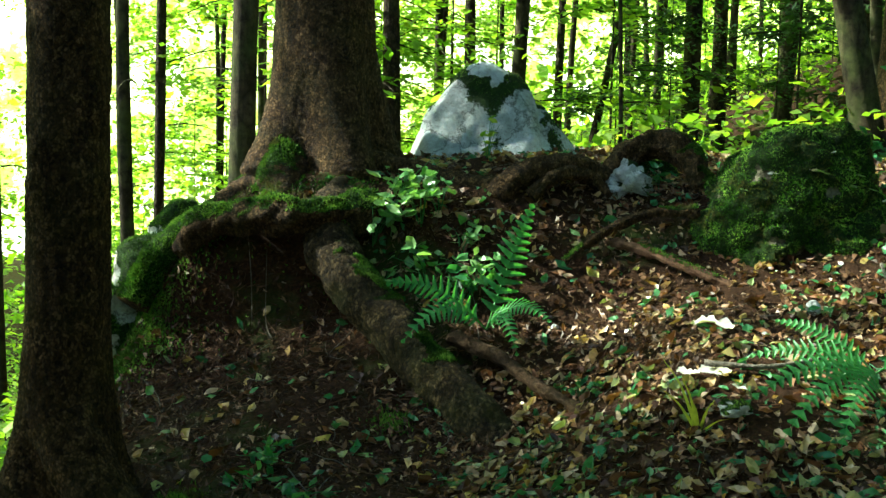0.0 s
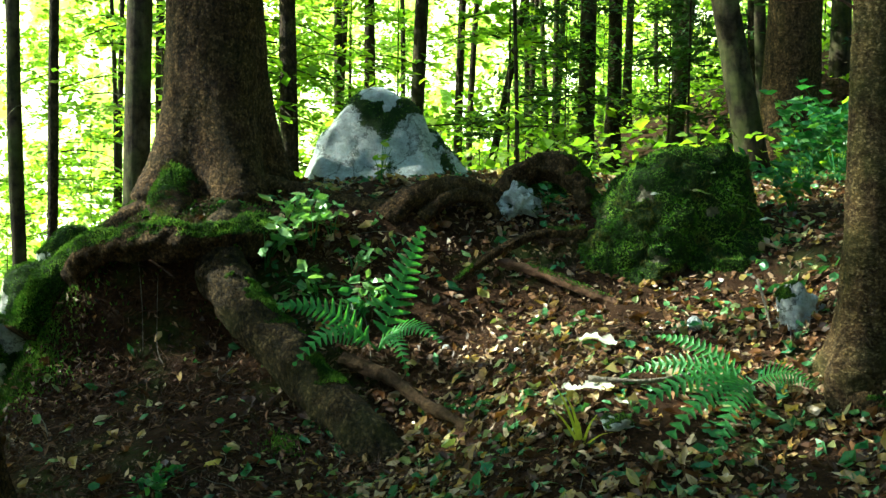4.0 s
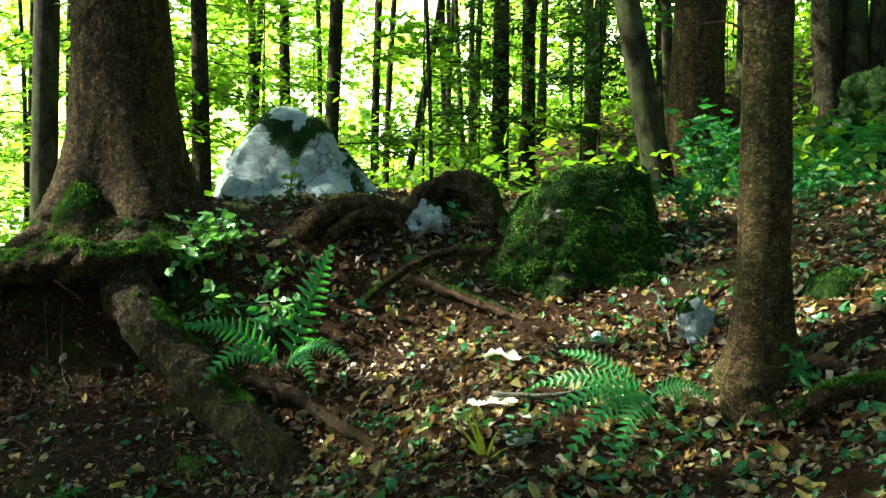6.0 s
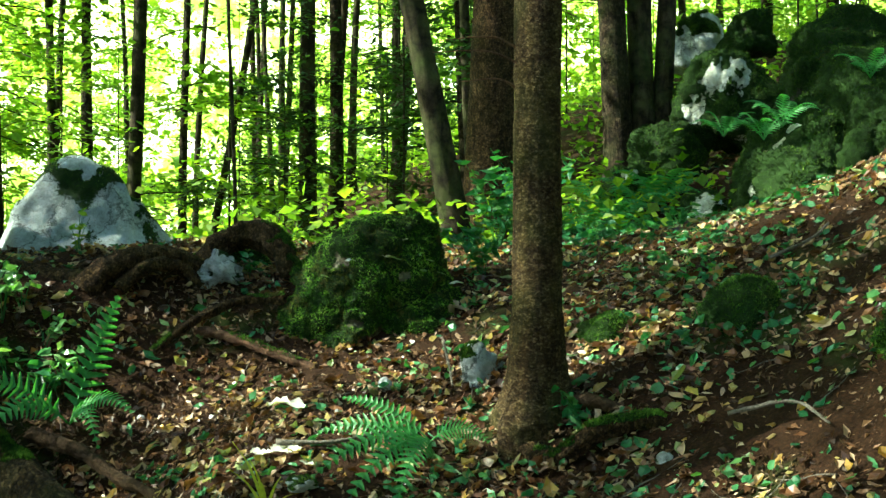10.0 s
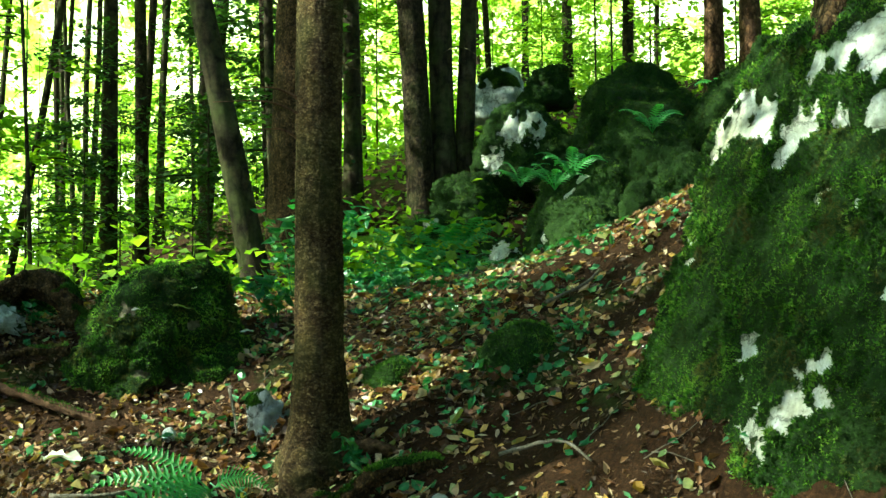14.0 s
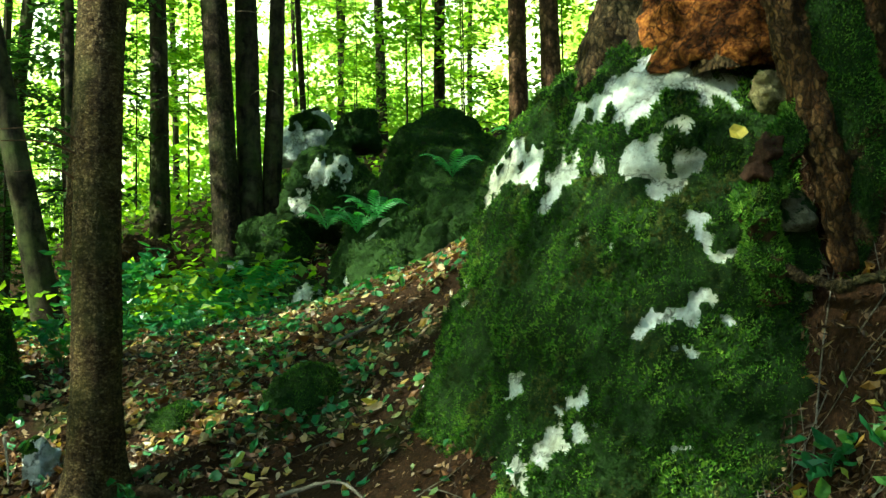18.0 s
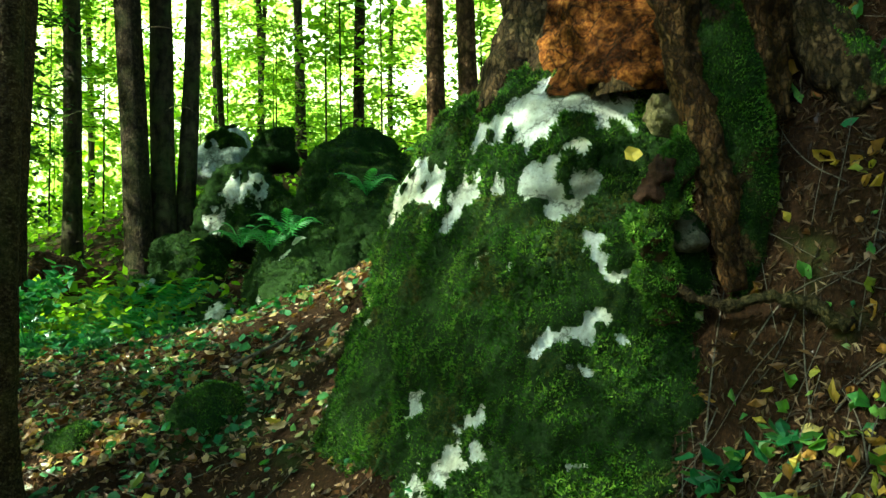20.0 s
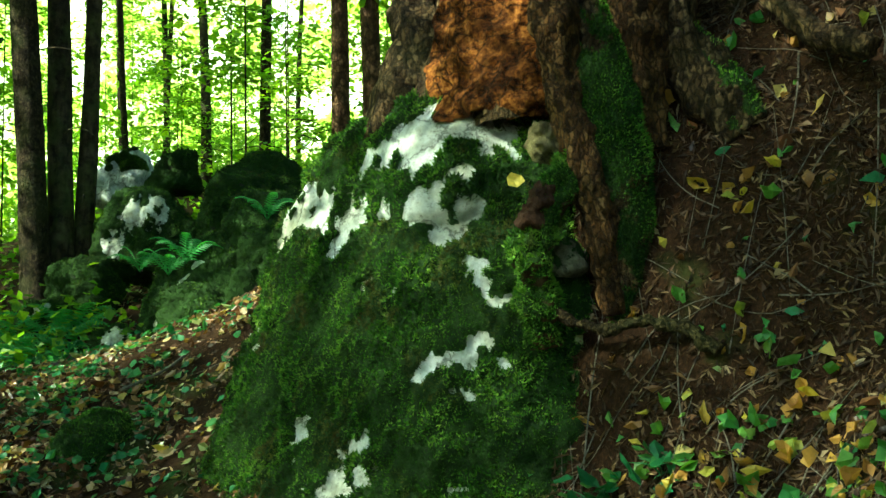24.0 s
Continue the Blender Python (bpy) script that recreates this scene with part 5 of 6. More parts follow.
# ---- ferns ----
def frond(parent, base, tip, arch=0.10, width=0.12, pairs=18, seed=0, face=(0, -0.5, 1)):
    base, tip = np.array(base, float), np.array(tip, float)
    rng = np.random.default_rng(seed)
    ln = np.linalg.norm(tip - base)
    up = np.array((0, 0, 1.0))

    def line(s):
        s = np.asarray(s)[:, None]
        return base + (tip - base) * s + up * arch * 4 * s * (1 - s)
    s = np.linspace(0.14, 0.985, pairs)
    c, d = line(s), line(s + 0.01) - line(s - 0.01)
    d /= np.linalg.norm(d, axis=1, keepdims=True)
    f = np.array(face, float)
    side = np.cross(d, f)
    side /= np.linalg.norm(side, axis=1, keepdims=True)
    nrm = np.cross(side, d)
    prof = np.minimum(1, (s + 0.10) / 0.42) * np.clip(1.04 - s, 0.02, 1) ** 0.75 * 1.35
    K = 9
    u = np.linspace(0, 1, K)
    tooth = np.where(np.arange(K) % 2 == 0, 0.78, 1.0) * np.clip(1.05 - u, 0.05, 1) ** 0.6
    VV, FF, base_i = [], [], 0
    gap = ln * 0.85 / pairs
    for sg in (1, -1):
        L = width * prof * rng.uniform(0.88, 1.08, pairs)
        way = sg * side * 0.92 + d * 0.38
        drop = -nrm * 0.18
        for j in range(pairs):
            p = c[j] + way[j] * L[j] * u[:, None] + drop[j] * L[j] * (u[:, None] ** 2)
            w = d[j] * gap * 0.50 * tooth[:, None]
            VV += [p, p + w + nrm[j] * 0.004, p - w + nrm[j] * 0.004]
            k = np.arange(K - 1)
            FF += [base_i + np.stack([k, k + 1, K + k + 1, K + k], -1), base_i + np.stack([k, 2 * K + k, 2 * K + k + 1, k + 1], -1)]
            base_i += 3 * K
    fr = sheet("frond", np.concatenate(VV) - np.array(parent.location), np.concatenate(FF), FERN, parent, smooth=False)
    V, F = tube([tuple(q) for q in line(np.linspace(0, 0.98, 6))], 0.0045, 0.0012, 5, 5, 0)
    sheet("stalk", V - np.array(parent.location), F, FERN, fr)
    return fr


fern_a = thing("fern", "green fern with sunlit arching fronds beside a root", "fern", "ferns", at=(0.20, 5.98, 0.12))
for k, (tip, arch, w, face) in enumerate([((0.44, 6.28, 0.76), 0.03, 0.120, (0.2, -1, 0.2)), ((-0.31, 5.93, 0.36), 0.09, 0.095, (0.05, -1.0, 0.35)), ((-0.22, 5.68, 0.10), 0.14, 0.090, (0.1, -0.75, 0.65)),
        ((0.50, 5.66, 0.22), 0.10, 0.085, (0.1, -0.7, 0.75)), ((0.34, 5.60, 0.06), 0.13, 0.075, (0, -0.8, 0.6))]):
    frond(fern_a, (0.20, 5.98, 0.13), tip, arch, w, 14, 300 + k, face)
fern_b = thing("fern", "low blue-green fern spreading over leaf litter", "fern", "ferns", at=(1.76, 4.78, 0.06))
for k, (x, y, lift, arch, w) in enumerate([(1.28, 4.88, 0.10, 0.06, 0.075), (1.20, 4.62, 0.07, 0.09, 0.075), (1.28, 4.40, 0.06, 0.10, 0.075), (1.48, 4.32, 0.06, 0.10, 0.075), (1.98, 4.60, 0.12, 0.06, 0.07), (1.42, 5.02, 0.18, 0.05, 0.065)]):
    frond(fern_b, (1.76, 4.76, z_at(1.76, 4.76) + 0.10), (x, y, z_at(x, y) + lift), arch, w, 15, 320 + k, (-0.1, -0.8, 0.6))
rng = np.random.default_rng(9)
for k, (x, y, z, s) in enumerate([(5.05, 9.3, 0, 1.0), (4.66, 9.14, 0, 0.9), (5.3, 9.5, 0, 0.9), (4.3, 8.9, 0, 0.9), (4.95, 9.9, 0, 1.0), (4.75, 8.5, 0, 0.8), (5.62, 8.02, 2.02, 0.62), (5.50, 8.10, 1.92, 0.55), (6.25, 7.75, 2.40, 0.55), (6.0, 9.6, 2.1, 0.6), (6.35, 6.9, 2.55, 0.5)]):
    z = max(z_at(x, y), z)
    f = thing("fern", "fern in half shade at the rock outcrop", "fern", "ferns", at=(x, y, z))
    for j in range(7):
        q = j * 0.9 + k
        frond(f, (x, y, z), (x + 0.5 * s * math.cos(q), y + 0.5 * s * math.sin(q), z + (0.22 + 0.12 * (j % 2)) * s), 0.14 * s, 0.11 * s, 14, 400 + 10 * k + j)


# ---- leafy plants ----
def herb(label, x, y, h, spread, n, size, seed, mat=None, name="leafy_plant", z=None):
    rng = np.random.default_rng(seed)
    z = z_at(x, y) if z is None else z
    t = thing(name, label, "plant", "woodland plants", at=(x, y, z))
    stems = 4 + n // 14
    P = []
    for j in range(stems):
        a, r, hh = rng.uniform(0, 6.3), spread * rng.uniform(0.2, 1), h * rng.uniform(0.5, 1)
        q = np.array([(0, 0, -0.03), (0.35 * r * math.cos(a), 0.35 * r * math.sin(a), 0.6 * hh), (r * math.cos(a), r * math.sin(a), hh)])
        V, F = tube([tuple(v) for v in q], 0.004, 0.0015, 5, 6, 0)
        sheet("stem", V, F, HERB, t)
        sp = spline(q, 8)
        k = max(2, n // stems)
        P.append(sp[rng.integers(7, len(sp), k)] + rng.normal(0, 0.28 * size, (k, 3)))
    P = np.concatenate(P)
    o = leaves("leaves", P, np.tile((0, -0.25, 1.0), (len(P), 1)), size * rng.uniform(0.6, 1.2, len(P)), mat or HERB, t, 0.28, 0.35, 0.40, seed, droop=0.25)
    return t


herb("slender shoot with sunlit pale green leaves on the mound", -0.42, 6.42, 0.36, 0.32, 44, 0.105, 501, SHOOT)
herb("slender shoot with sunlit pale green leaves on the mound", -0.16, 6.50, 0.34, 0.28, 36, 0.105, 502, SHOOT)
for k, (x, y, h) in enumerate([(-0.06, 6.55, 0.26), (0.06, 6.36, 0.20), (-0.26, 6.62, 0.30), (-0.12, 6.24, 0.18), (0.16, 6.22, 0.16)]):
    herb("slender sprig with pale green leaves on the mound", x, y, h, 0.22, 26, 0.085, 590 + k, SHOOT)
herb("low green plant beside the fern", 0.06, 6.10, 0.22, 0.22, 40, 0.075, 503)
herb("low green plant beside the fern", -0.35, 6.22, 0.20, 0.18, 30, 0.08, 504, SHOOT)
herb("small green plant on bare soil", 0.62, 5.35, 0.08, 0.12, 24, 0.06, 505)
herb("small three-leaved plant in leaf litter", -0.75, 5.05, 0.07, 0.25, 50, 0.055, 506)
herb("small three-leaved plant in leaf litter", -0.62, 4.75, 0.06, 0.22, 34, 0.06, 507)
herb("small three-leaved plant in leaf litter", -0.85, 4.85, 0.05, 0.18, 24, 0.06, 508)
herb("sprig of grey-green leaves at the foot of the slim spruce", 2.38, 4.52, 0.20, 0.10, 26, 0.075, 509, z=0.20)
herb("leafy plant beside the mossy boulder", 2.62, 6.6, 0.32, 0.32, 70, 0.10, 510)
herb("tall leafy plant behind the slim spruce", 3.05, 7.6, 0.62, 0.40, 120, 0.11, 511)
herb("tall leafy plant behind the slim spruce", 3.45, 8.0, 0.75, 0.45, 130, 0.12, 512)
herb("sunlit plant behind the mossy boulder", 1.55, 7.5, 0.22, 0.26, 50, 0.09, 513, SAPLING)
herb("sunlit plant behind the mossy boulder", 1.35, 7.55, 0.18, 0.24, 40, 0.09, 514, SAPLING)
herb("small plant in a hollow under the arched root", 1.24, 6.98, 0.12, 0.10, 18, 0.07, 515)
herb("broad-leaved green seedling on the bank", 3.66, 1.84, 0.06, 0.14, 22, 0.10, 516, z=0.58)
herb("broad-leaved green seedling on the bank", 3.75, 1.62, 0.06, 0.14, 16, 0.09, 517)
herb("sunlit shoot on the grey rock", 0.22, 7.12, 0.38, 0.12, 14, 0.08, 518, SAPLING, z=0.95)
for k in range(26):
    x, y = rng.uniform(2.9, 5.2), rng.uniform(6.6, 9.0)
    herb("low green woodland plant", x, y, 0.16, 0.24, 34, 0.085, 530 + k)
for k in range(26):
    x, y = rng.uniform(2.3, 4.1), rng.uniform(4.6, 6.6)
    herb("small green seedling in leaf litter", x, y, 0.06, 0.10, 14, 0.055, 560 + k)

blade = thing("grass_tuft", "yellow-green grass blades in leaf litter", "grass", at=(1.01, 4.60, -0.05))
for k, (dx, dz, dy) in enumerate([(-0.13, 0.26, 0.1), (-0.07, 0.20, 0.0), (-0.02, 0.10, 0), (0.06, 0.12, 0), (0.13, 0.06, -0.05), (-0.16, 0.16, 0.05)]):
    c = spline([(0, 0, -0.02), (dx * 0.5, dy * 0.5, dz * 0.62), (dx, dy, dz)], 8)
    w = np.linspace(0.009, 0.0015, len(c))[:, None] * np.array((1, 0.2, 0))
    sheet("blade", np.concatenate([c - w, c + w + np.array((0, -0.002, 0))]), np.stack([np.arange(len(c) - 1), np.arange(1, len(c)), len(c) + np.arange(1, len(c)), len(c) + np.arange(len(c) - 1)], -1), GRASS, blade)


def single_leaf(label, x, y, size, mat, seed, lift=0.02, z=None, n=(0, -0.2, 1.0)):
    z = z_at(x, y) if z is None else z
    t = leaves("fallen_leaf", np.array([(0.0, 0.0, 0.0)]), np.array([n], float), size, mat, None, 0.26, 0.5, 0.15, seed)
    t.location = (x, y, z + lift)
    return tagged(t, label, "leaf", "single leaves")


BRIGHT_LEAF = leaf_material("pale_green_leaf", [(0, (0.16, 0.30, 0.12)), (1, (0.30, 0.40, 0.18))], 0.3, 0.4)


def ragged_leaf(label, x, y, z, length, width, turn, mat, seed):
    """A flat dead leaf with a torn rim and a raised midrib."""
    rg = np.random.default_rng(seed)
    u, v = np.meshgrid(np.linspace(0, 1, 12), np.linspace(-1, 1, 5), indexing="ij")
    rim = np.sin(math.pi * (0.04 + 0.92 * u) ** 0.8) ** 0.7 * (1 + 0.35 * rg.normal(0, 1, (12, 1)) * np.abs(v))
    q = np.stack([(u - 0.5) * length, v * rim * width / 2, 0.10 * width * np.abs(v) * rg.uniform(0.2, 2.2, (12, 1)) + 0.05 * length * np.sin(5 * u + seed)], -1).reshape(-1, 3)
    ob = sheet("fallen_leaf", q, grid_faces(12, 5, False), mat)
    n = normals(np.array([x]), np.array([y]))[0]
    ob.rotation_euler = Vector((n[0] * 0.6, n[1] * 0.6, 1)).to_track_quat("Z", "Y").to_euler()
    ob.rotation_euler.z += radians(turn)
    ob.location = (x, y, (z_at(x, y) if z is None else z) + 0.025)
    return tagged(ob, label, "leaf", "single leaves")


for k, (x, y, z, ln, w, turn) in enumerate([(1.17, 5.16, 0.27, 0.21, 0.12, 8), (1.13, 4.92, 0.10, 0.12, 0.08, 60), (1.17, 4.90, 0.11, 0.09, 0.06, -30), (1.04, 4.98, None, 0.10, 0.06, 20), (2.45, 4.9, None, 0.12, 0.08, 15), (1.22, 4.80, None, 0.09, 0.06, 80)]):
    ragged_leaf("whitish leaf lying on the litter", x, y, z, ln, w, turn, WHITE_LEAF, 640 + k)
for k, (x, y, s, mat, z) in enumerate([(2.83, 4.35, 0.11, YELLOW, None), (3.45, 4.35, 0.10, YELLOW, None),
        (3.76, 2.26, 0.085, YELLOW, 1.68), (-0.55, 5.25, 0.10, YELLOW, None)]):
    single_leaf("bright pale leaf lying on top" if mat is WHITE_LEAF else "yellow fallen leaf lying on top", x, y, s, mat, 600 + k, 0.025, z, (0, -0.2, 1.0) if z is None else (-0.7, -0.6, 0.45))

rg = np.random.default_rng(660)
face = np.where((OV[:, 1] < 6.35) & (OV[:, 2] > 0.75) & (vertex_normals(OV, OF)[:, 2] > 0.35))[0]
for k, q in enumerate(rg.choice(face, 12, replace=False)):
    x, y, z = OV[q]
    ragged_leaf("small pale leaf fallen on the mossy boulder", x, y, z + 0.005, rg.uniform(0.05, 0.09), 0.035, rg.uniform(0, 180), (WHITE_LEAF, BRIGHT_LEAF, BRIGHT_LEAF)[k % 3], 662 + k)
rock("small_stone", "small grey stone half sunk in leaf litter", (1.16, 4.64, 0.03), (0.075, 0.06, 0.042), GREY_STONE, 0.25, seed=91, sub=4, rough=0.3, tuft=300)
for k, (x, y, s) in enumerate([(0.92, 4.95, 0.030), (1.45, 5.30, 0.035), (0.55, 5.95, 0.028), (2.55, 4.05, 0.035), (1.75, 5.60, 0.03)]):
    rock("pebble", "pale pebble lying among the leaves", (x, y, z_at(x, y) + s * 0.3), (s, s * 0.8, s * 0.7), PALE_STONE, -0.6, seed=92 + k, sub=3, group="pebbles")

# ---- leaf litter and undergrowth ----
def patch(seed, n, box, keep):
    rng = np.random.default_rng(seed)
    x, y = rng.uniform(box[0], box[1], n), rng.uniform(box[2], box[3], n)
    k = rng.uniform(0, 1, n) < keep(x, y)
    return x[k], y[k], rng


def litter_keep(x, y):
    P = np.stack([x, y, 0 * x], -1)
    d = 0.42 + 0.34 * waves(P, 2.2, 7, 3) + 0.22 * waves(P, 9.0, 8, 2)
    d = d * (0.10 + 0.90 * sigmoid((x + 0.10 - 0.35 * (5.2 - y)) / 0.12))          # the mound has few
    d = d * (1 - 0.75 * np.exp(-((x - 2.95) / 0.32) ** 2 - ((y - 3.7) / 0.55) ** 2))  # trodden bare soil
    d = d * (1 - 0.5 * np.exp(-((x - 0.35) / 0.6) ** 2 - ((y - 6.75) / 0.3) ** 2))
    d = d * (1 - 0.55 * np.exp(-((x - 4.2) / 0.5) ** 2 - ((y - 1.7) / 0.6) ** 2))
    d = d * (1 - 0.7 * sigmoid((x - 3.45) / 0.1) * sigmoid((2.3 - y) / 0.15))             # the dark bank
    return np.clip(d, 0.02, 1)


x, y, r = patch(700, 84000, (-2.2, 5.6, 0.6, 8.4), litter_keep)
P = np.stack([x, y, height(x, y) + r.uniform(0.004, 0.03, len(x))], -1)
tagged(leaves("leaf_litter", P, normals(x, y), 0.026 + 0.070 * r.uniform(0, 1, len(x)) ** 1.3, LITTER, None, 0.25, 0.5, 0.30, 701, jag=0.07), "brown, yellow and green fallen leaves covering the slope", "leaf litter", kind="stuff")
x, y, r = patch(720, 60000, (-2.0, 5.4, 2.0, 8.2), lambda x, y: np.clip(0.5 + 0.45 * waves(np.stack([x, y, 0 * x], -1), 4.0, 31, 3), 0.05, 1) * (0.25 + 0.75 * sigmoid((x + 0.10 - 0.35 * (5.2 - y)) / 0.12)) * (0.35 + 0.65 * sigmoid((2.3 - x) / 0.25)))
P = np.stack([x, y, height(x, y) + r.uniform(0.006, 0.035, len(x))], -1)
SCRAP = leaf_material("torn_leaf_scraps", [(0.0, (0.035, 0.018, 0.010)), (0.35, (0.15, 0.075, 0.038)), (0.70, (0.23, 0.12, 0.065)), (0.90, (0.36, 0.23, 0.14)), (1.0, (0.50, 0.38, 0.27))], 0.1, 0.5)
tagged(leaves("leaf_scraps", P, normals(x, y), r.uniform(0.012, 0.055, len(x)), SCRAP, None, 0.17, 0.5, 0.40, 721, simple=True, jag=0.09), "torn curled brown and tan leaf scraps", "leaf litter", kind="stuff")
x, y, r = patch(722, 7000, (-6.0, -2.15, 5.2, 8.4), lambda x, y: 0.9 + 0 * x)
P = np.stack([x, y, height(x, y) + r.uniform(0.0, 1, len(x)) ** 1.4 * 0.7], -1)
tagged(leaves("hollow_undergrowth", P, np.tile((0, 0, 1.0), (len(x), 1)), r.uniform(0.06, 0.12, len(x)), SAPLING, None, 0.4, 0.2, 0.45, 723, simple=True), "green undergrowth in the hollow beyond the mound", "undergrowth", kind="stuff")
x, y, r = patch(724, 8000, (-34, 40, 27, 57), lambda x, y: 0.9 + 0 * x)
P = np.stack([x, y, height(x, y) + r.uniform(0.0, 1, len(x)) ** 1.3 * 3.0], -1)
tagged(leaves("far_undergrowth", P, np.tile((0, 0, 1.0), (len(x), 1)), r.uniform(0.25, 0.55, len(x)), SAPLING, None, 0.4, 0.2, 0.6, 725, simple=True), "sunlit undergrowth deep in the wood", "undergrowth", kind="stuff")
x, y, r = patch(726, 6000, (0.8, 5.6, 8.2, 13.0), lambda x, y: 0.8 + 0 * x)
P = np.stack([x, y, height(x, y) + r.uniform(0.0, 1, len(x)) ** 1.8 * 0.40], -1)
tagged(leaves("edge_undergrowth", P, np.tile((0, 0, 1.0), (len(x), 1)), r.uniform(0.05, 0.11, len(x)), SAPLING, None, 0.4, 0.2, 0.45, 727, simple=True), "green undergrowth behind the mossy boulder", "undergrowth", kind="stuff")
for k, (x, y) in enumerate([(1.3, 11.9), (2.3, 12.6), (3.6, 12.4), (4.7, 13.4), (4.1, 14.6), (4.3, 11.9)]):
    sapling(x, y, k, 1.3 * k, 0.75 + 0.1 * (k % 3) + 0.3 * (k > 1), True)
x, y, r = patch(730, 16000, (-2.0, 0.2, 4.0, 6.7), lambda x, y: np.clip(0.6 + 0.5 * waves(np.stack([x, y, 0 * x], -1), 6.0, 41, 3), 0.05, 1))
P = np.stack([x, y, height(x, y) + r.uniform(0.0, 0.025, len(x))], -1)
RUST = leaf_material("rusty_fibre", [(0.0, (0.02, 0.009, 0.005)), (0.6, (0.085, 0.034, 0.014)), (1.0, (0.17, 0.085, 0.04))], 0.0, 0.7)
tagged(leaves("mound_needles", P, normals(x, y), r.uniform(0.02, 0.07, len(x)), RUST, None, 0.07, 0.3, 0.5, 731, simple=True), "rusty needles and wood fibres on the root mound", "needle litter", kind="stuff")
x, y, r = patch(732, 14000, (-4.5, 6.5, -4.5, 2.0), lambda x, y: 0.8 * sigmoid((1.0 - y) / 0.4))
P = np.stack([x, y, height(x, y) + r.uniform(0.004, 0.03, len(x))], -1)
tagged(leaves("path_litter", P, normals(x, y), r.uniform(0.03, 0.08, len(x)), LITTER, None, 0.28, 0.5, 0.3, 733, simple=True, jag=0.07), "brown and green fallen leaves beside the path", "leaf litter", kind="stuff")
x, y, r = patch(702, 9000, (3.0, 9.5, 5.5, 13.0), lambda x, y: 0.6 + 0 * x)
P = np.stack([x, y, height(x, y) + r.uniform(0.005, 0.03, len(x))], -1)
tagged(leaves("bank_litter", P, normals(x, y), r.uniform(0.05, 0.09, len(x)), LITTER, None, 0.36, 0.3, 0.35, 703, simple=True), "fallen leaves on the far bank", "leaf litter", kind="stuff")
x, y, r = patch(704, 2300, (3.3, 4.6, 0.7, 2.0), lambda x, y: np.clip(1.05 - 1.3 * (x - 3.4) - 0.35 * (y - 0.9), 0.09, 1) * (0.5 + 0.5 * waves(np.stack([x, y, 0 * x], -1), 9.0, 77, 2)).clip(0, 1))
P = np.stack([x, y, height(x, y) + r.uniform(0.005, 0.06, len(x))], -1)
BRIGHT = leaf_material("fresh_fallen_leaf", [(0.0, (0.06, 0.22, 0.07)), (0.3, (0.16, 0.32, 0.07)), (0.5, (0.55, 0.45, 0.08)), (0.75, (0.50, 0.27, 0.07)), (1.0, (0.22, 0.11, 0.05))], 0.3, 0.45)
tagged(leaves("bank_leaves", P, normals(x, y), r.uniform(0.035, 0.085, len(x)), BRIGHT, None, 0.27, 0.9, 0.6, 705, jag=0.08), "yellow and green fallen leaves piled on the bank", "leaf litter", kind="stuff")


def herb_keep(x, y):
    P = np.stack([x, y, 0 * x], -1)
    d = np.clip(0.15 + 0.7 * waves(P, 3.1, 17, 3), 0, 1)
    return d * (0.10 + 0.25 * sigmoid((x - 0.4) / 0.2) + 0.65 * sigmoid((x - 2.1) / 0.25))


x, y, r = patch(706, 6200, (-1.6, 5.4, 3.2, 7.8), herb_keep)
P = np.stack([x, y, height(x, y) + r.uniform(0.02, 0.07, len(x))], -1)
tagged(leaves("ground_herbs", P, normals(x, y), r.uniform(0.03, 0.065, len(x)), HERB, None, 0.45, 0.2, 0.35, 707), "small green herbs growing through the litter", "herbs", kind="stuff")
x, y, r = patch(708, 60000, (-14, 22, 7.9, 30), lambda x, y: np.clip(0.85 - 0.9 * np.exp(-((x - 6.8) / 2.2) ** 2 - ((y - 9) / 2.4) ** 2), 0, 1) * sigmoid((y - 8.2 - 0.25 * (x > 3)) / 0.25))
P = np.stack([x, y, height(x, y) + r.uniform(0.0, 1, len(x)) ** 1.6 * 0.6], -1)
tagged(leaves("undergrowth", P, np.tile((0, 0, 1.0), (len(x), 1)), r.uniform(0.07, 0.15, len(x)), SAPLING, None, 0.4, 0.2, 0.45, 709, simple=True), "green undergrowth covering the woodland floor", "undergrowth", kind="stuff")

x, y, r = patch(710, 90000, (-2.2, 5.4, 0.8, 8.0), lambda x, y: 0.55 + 0.4 * waves(np.stack([x, y, 0 * x], -1), 3.0, 27, 3))
P = np.stack([x, y, height(x, y) + r.uniform(0.0, 0.02, len(x))], -1)
CRUMB = leaf_material("leaf_crumbs", [(0.0, (0.02, 0.010, 0.006)), (0.5, (0.075, 0.040, 0.020)), (0.85, (0.16, 0.09, 0.045)), (1.0, (0.26, 0.18, 0.10))], 0.0, 0.7)
tagged(leaves("needle_litter", P, normals(x, y), r.uniform(0.010, 0.034, len(x)), CRUMB, None, 0.16, 0.2, 0.4, 711, simple=True), "brown needles and crumbled leaf scraps on the soil", "needle litter", kind="stuff")

x, y, r = patch(712, 26000, (3.4, 5.4, 0.3, 2.4), lambda x, y: 0.85 + 0 * x)
P = np.stack([x, y, height(x, y) + r.uniform(0.0, 0.03, len(x))], -1)
tagged(leaves("bank_needles", P, normals(x, y), r.uniform(0.025, 0.06, len(x)), CRUMB, None, 0.07, 0.3, 0.5, 713, simple=True), "brown needles and rootlets on the dark bank", "needle litter", kind="stuff")

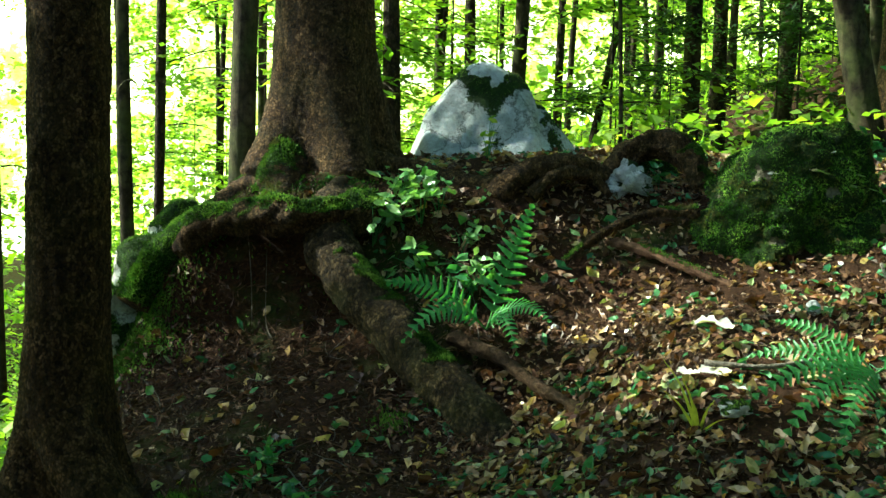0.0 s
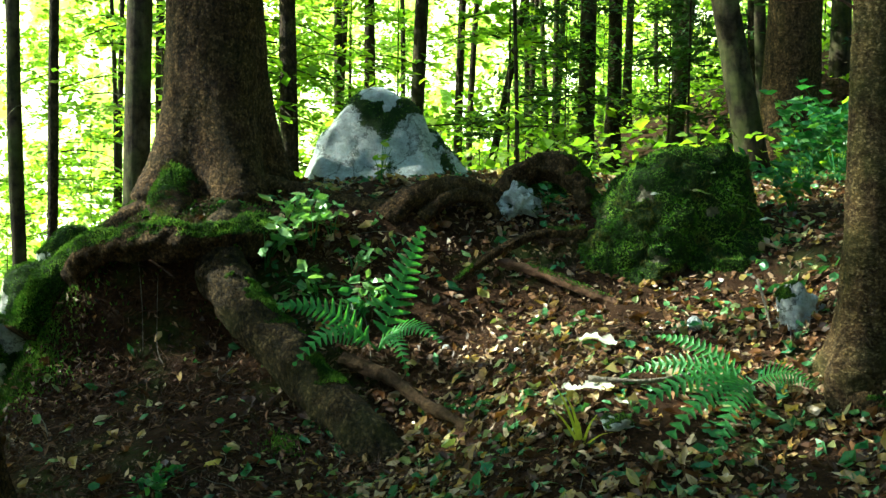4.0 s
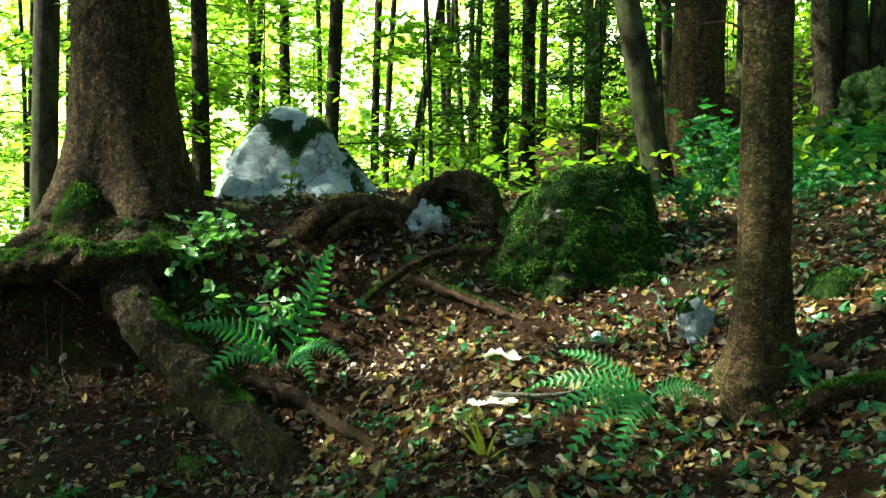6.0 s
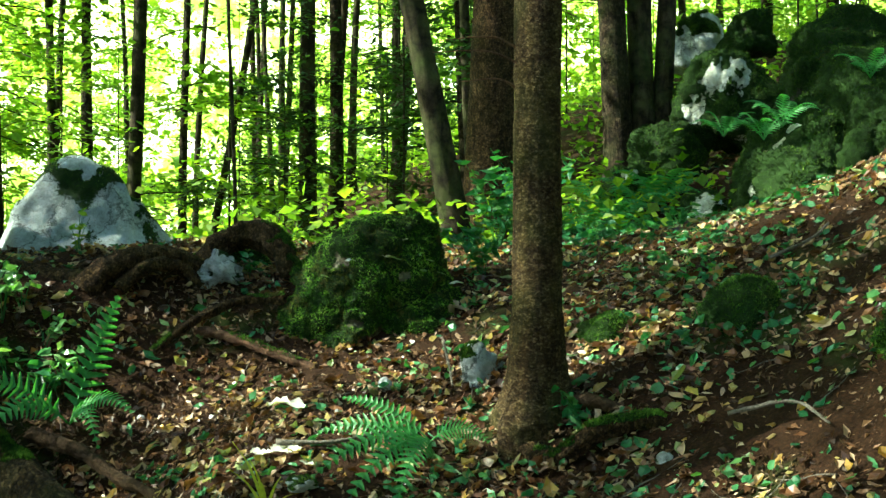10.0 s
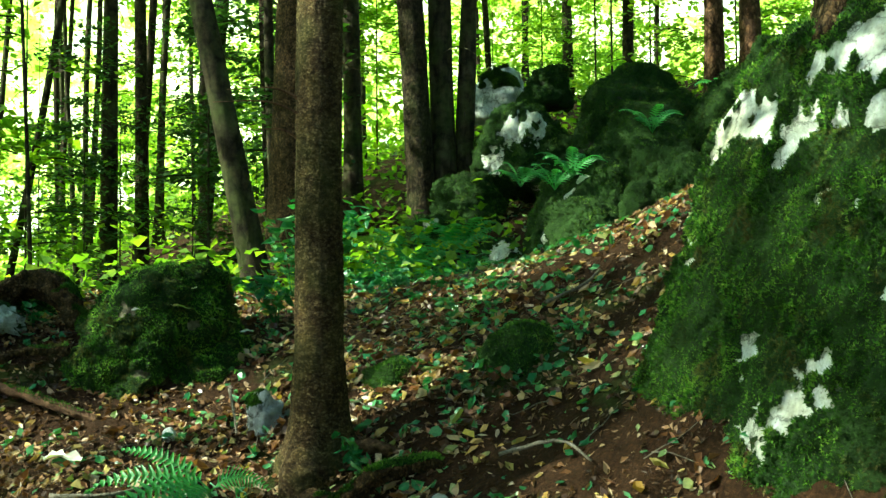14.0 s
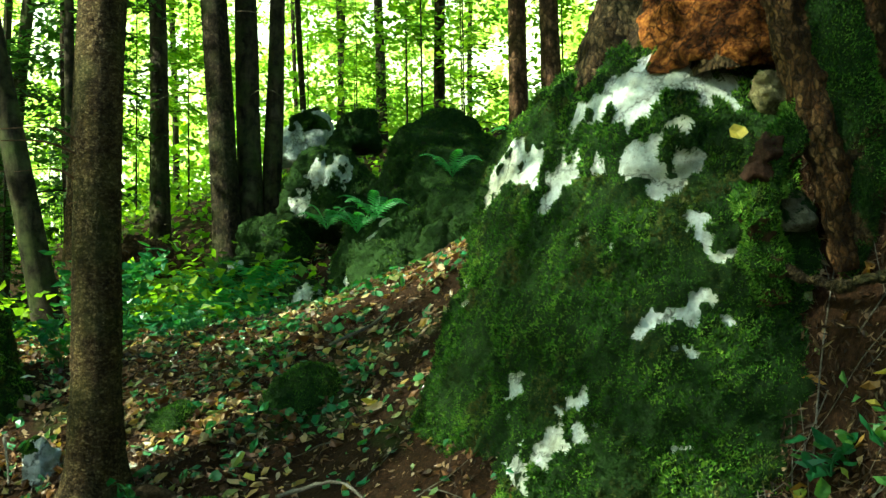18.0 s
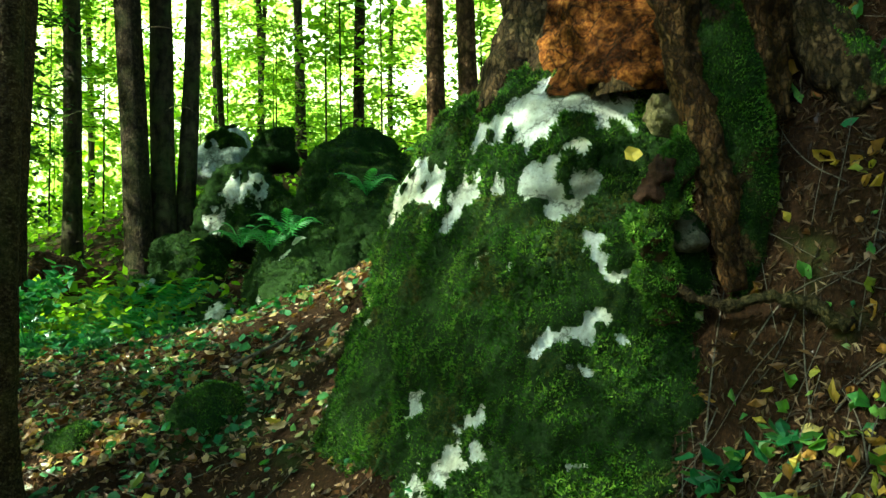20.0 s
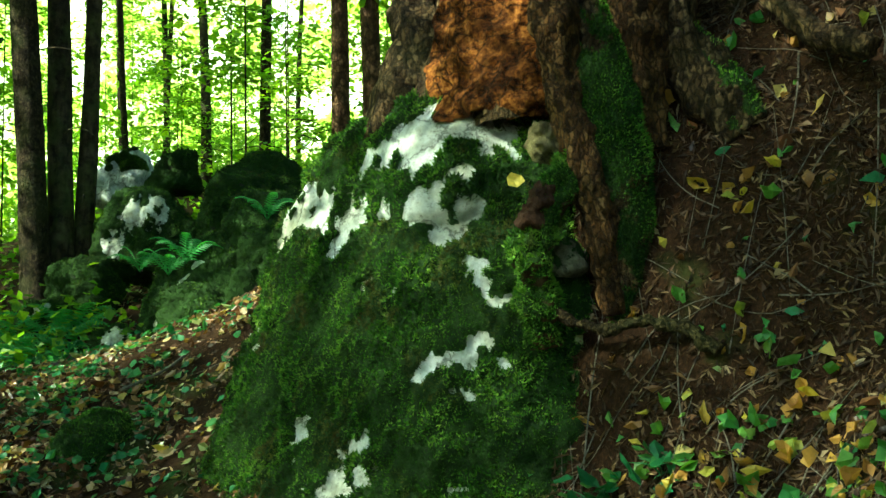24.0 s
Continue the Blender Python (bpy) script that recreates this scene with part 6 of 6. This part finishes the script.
# moss growing on the soil
def ground_moss(seed, n, spots):
    rg = np.random.default_rng(seed)
    XY = np.concatenate([np.array((x, y)) + rg.normal(0, 0.5, (int(n * r * r * 30), 2)) * r for x, y, r in spots])
    x, y = XY[:, 0], XY[:, 1]
    P = np.repeat(np.stack([x, y, height(x, y) + 0.006 + 0.012 * np.abs(waves(np.stack([x, y, 0 * x], -1), 9.0, 3, 2))], -1), 3, 0)
    m = len(P)
    up = np.array((0, 0, 1.0)) + rg.normal(0, 0.5, (m, 3))
    side = np.cross(up, rg.normal(size=(m, 3)))
    side /= np.linalg.norm(side, axis=1, keepdims=True)
    s = 0.013 * rg.uniform(0.5, 1.4, (m, 1))
    T = np.stack([P - side * s * 0.3, P + side * s * 0.3, P + up * s], 1)
    return tagged(sheet("ground_moss", T.reshape(-1, 3), np.arange(m * 3).reshape(-1, 3), DEEP_MOSS, smooth=False), "green moss cushions on the soil", "moss", kind="stuff")


ground_moss(901, 1400, [(-1.45, 6.75, 0.35), (-1.7, 6.55, 0.3), (-1.2, 6.9, 0.3), (-0.95, 6.75, 0.25), (-1.85, 6.3, 0.3), (-0.25, 5.45, 0.09), (0.0, 5.65, 0.10), (-1.1, 4.75, 0.10), (-0.6, 6.6, 0.2), (4.40, 6.15, 0.16), (4.62, 6.35, 0.18), (4.85, 6.5, 0.2)])

# needles and twigs
def twigs(name, label, seed, n, box, length, r, mat, lift=0.012):
    rg = np.random.default_rng(seed)
    VV, FF, b = [], [], 0
    for _ in range(n):
        x, y, a, ln = rg.uniform(box[0], box[1]), rg.uniform(box[2], box[3]), rg.uniform(0, 6.3), length * rg.uniform(0.4, 1.3)
        k = np.linspace(-0.5, 0.5, 4)
        px, py = x + ln * k * math.cos(a), y + ln * k * math.sin(a)
        bow = rg.normal(0, 0.08) * ln * (1 - 4 * k * k)
        px, py = px - bow * math.sin(a), py + bow * math.cos(a)
        c = np.stack([px, py, height(px, py) + lift + rg.uniform(0, 0.02) * np.array((0, 1, 1, 2))], -1)
        V, F = tube([tuple(q) for q in c], r * rg.uniform(0.6, 1.3), r * 0.4, 5, 3, 0)
        VV.append(V)
        FF.append(F + b)
        b += len(V)
    return tagged(sheet(name, np.concatenate(VV), np.concatenate(FF), mat), label, "twigs", kind="stuff")


twigs("twig_litter", "thin grey and brown twigs lying about", 800, 170, (-1.5, 5.0, 1.2, 7.0), 0.28, 0.004, GREY_WOOD)
twigs("bank_twigs", "thin twigs and rootlets on the dark bank", 801, 170, (3.5, 5.2, 0.5, 2.2), 0.34, 0.0032, GREY_WOOD)
twigs("mound_rootlets", "fine rootlets hanging over the mound", 802, 60, (-1.5, 0.1, 5.0, 6.5), 0.22, 0.003, DEAD_WOOD)
for k, (pts, rr) in enumerate([([(2.05, 5.55, 0.55), (2.02, 5.35, 0.45), (1.98, 5.15, 0.36)], 0.008), ([(1.1, 4.95, 0.16), (1.35, 4.88, 0.16), (1.6, 4.9, 0.2)], 0.012), ([(3.35, 4.55, 0.98), (3.6, 4.6, 1.07), (3.8, 4.75, 1.15)], 0.009),
        ([(2.75, 3.9, 0.36), (2.95, 3.75, 0.42), (2.98, 3.55, 0.36)], 0.009)]):
    t = thing("dead_twig", "pale dead twig lying on the litter", "twig", "loose twigs", at=pts[0])
    root(t, pts, rr, rr * 0.6, GREY_WOOD, 0, 820 + k, "stem", segs=8, n=8)
# dead side branches of the slim spruce
for k, (z, a, ln) in enumerate([(1.93, 175, 0.42), (1.86, 182, 0.50), (1.74, 178, 0.36), (2.08, 20, 0.25), (1.60, 195, 0.14)]):
    q = (math.cos(radians(a)), math.sin(radians(a)))
    root(slim_tree, [(2.26 + 0.08 * q[0], 4.75 + 0.08 * q[1], z), (2.26 + 0.5 * ln * q[0], 4.75 + 0.5 * ln * q[1], z + 0.05), (2.26 + ln * q[0], 4.75 + ln * q[1], z + 0.03)], 0.008, 0.002, DEAD_WOOD, 0, 840 + k, "dead_branch", segs=6, n=8)
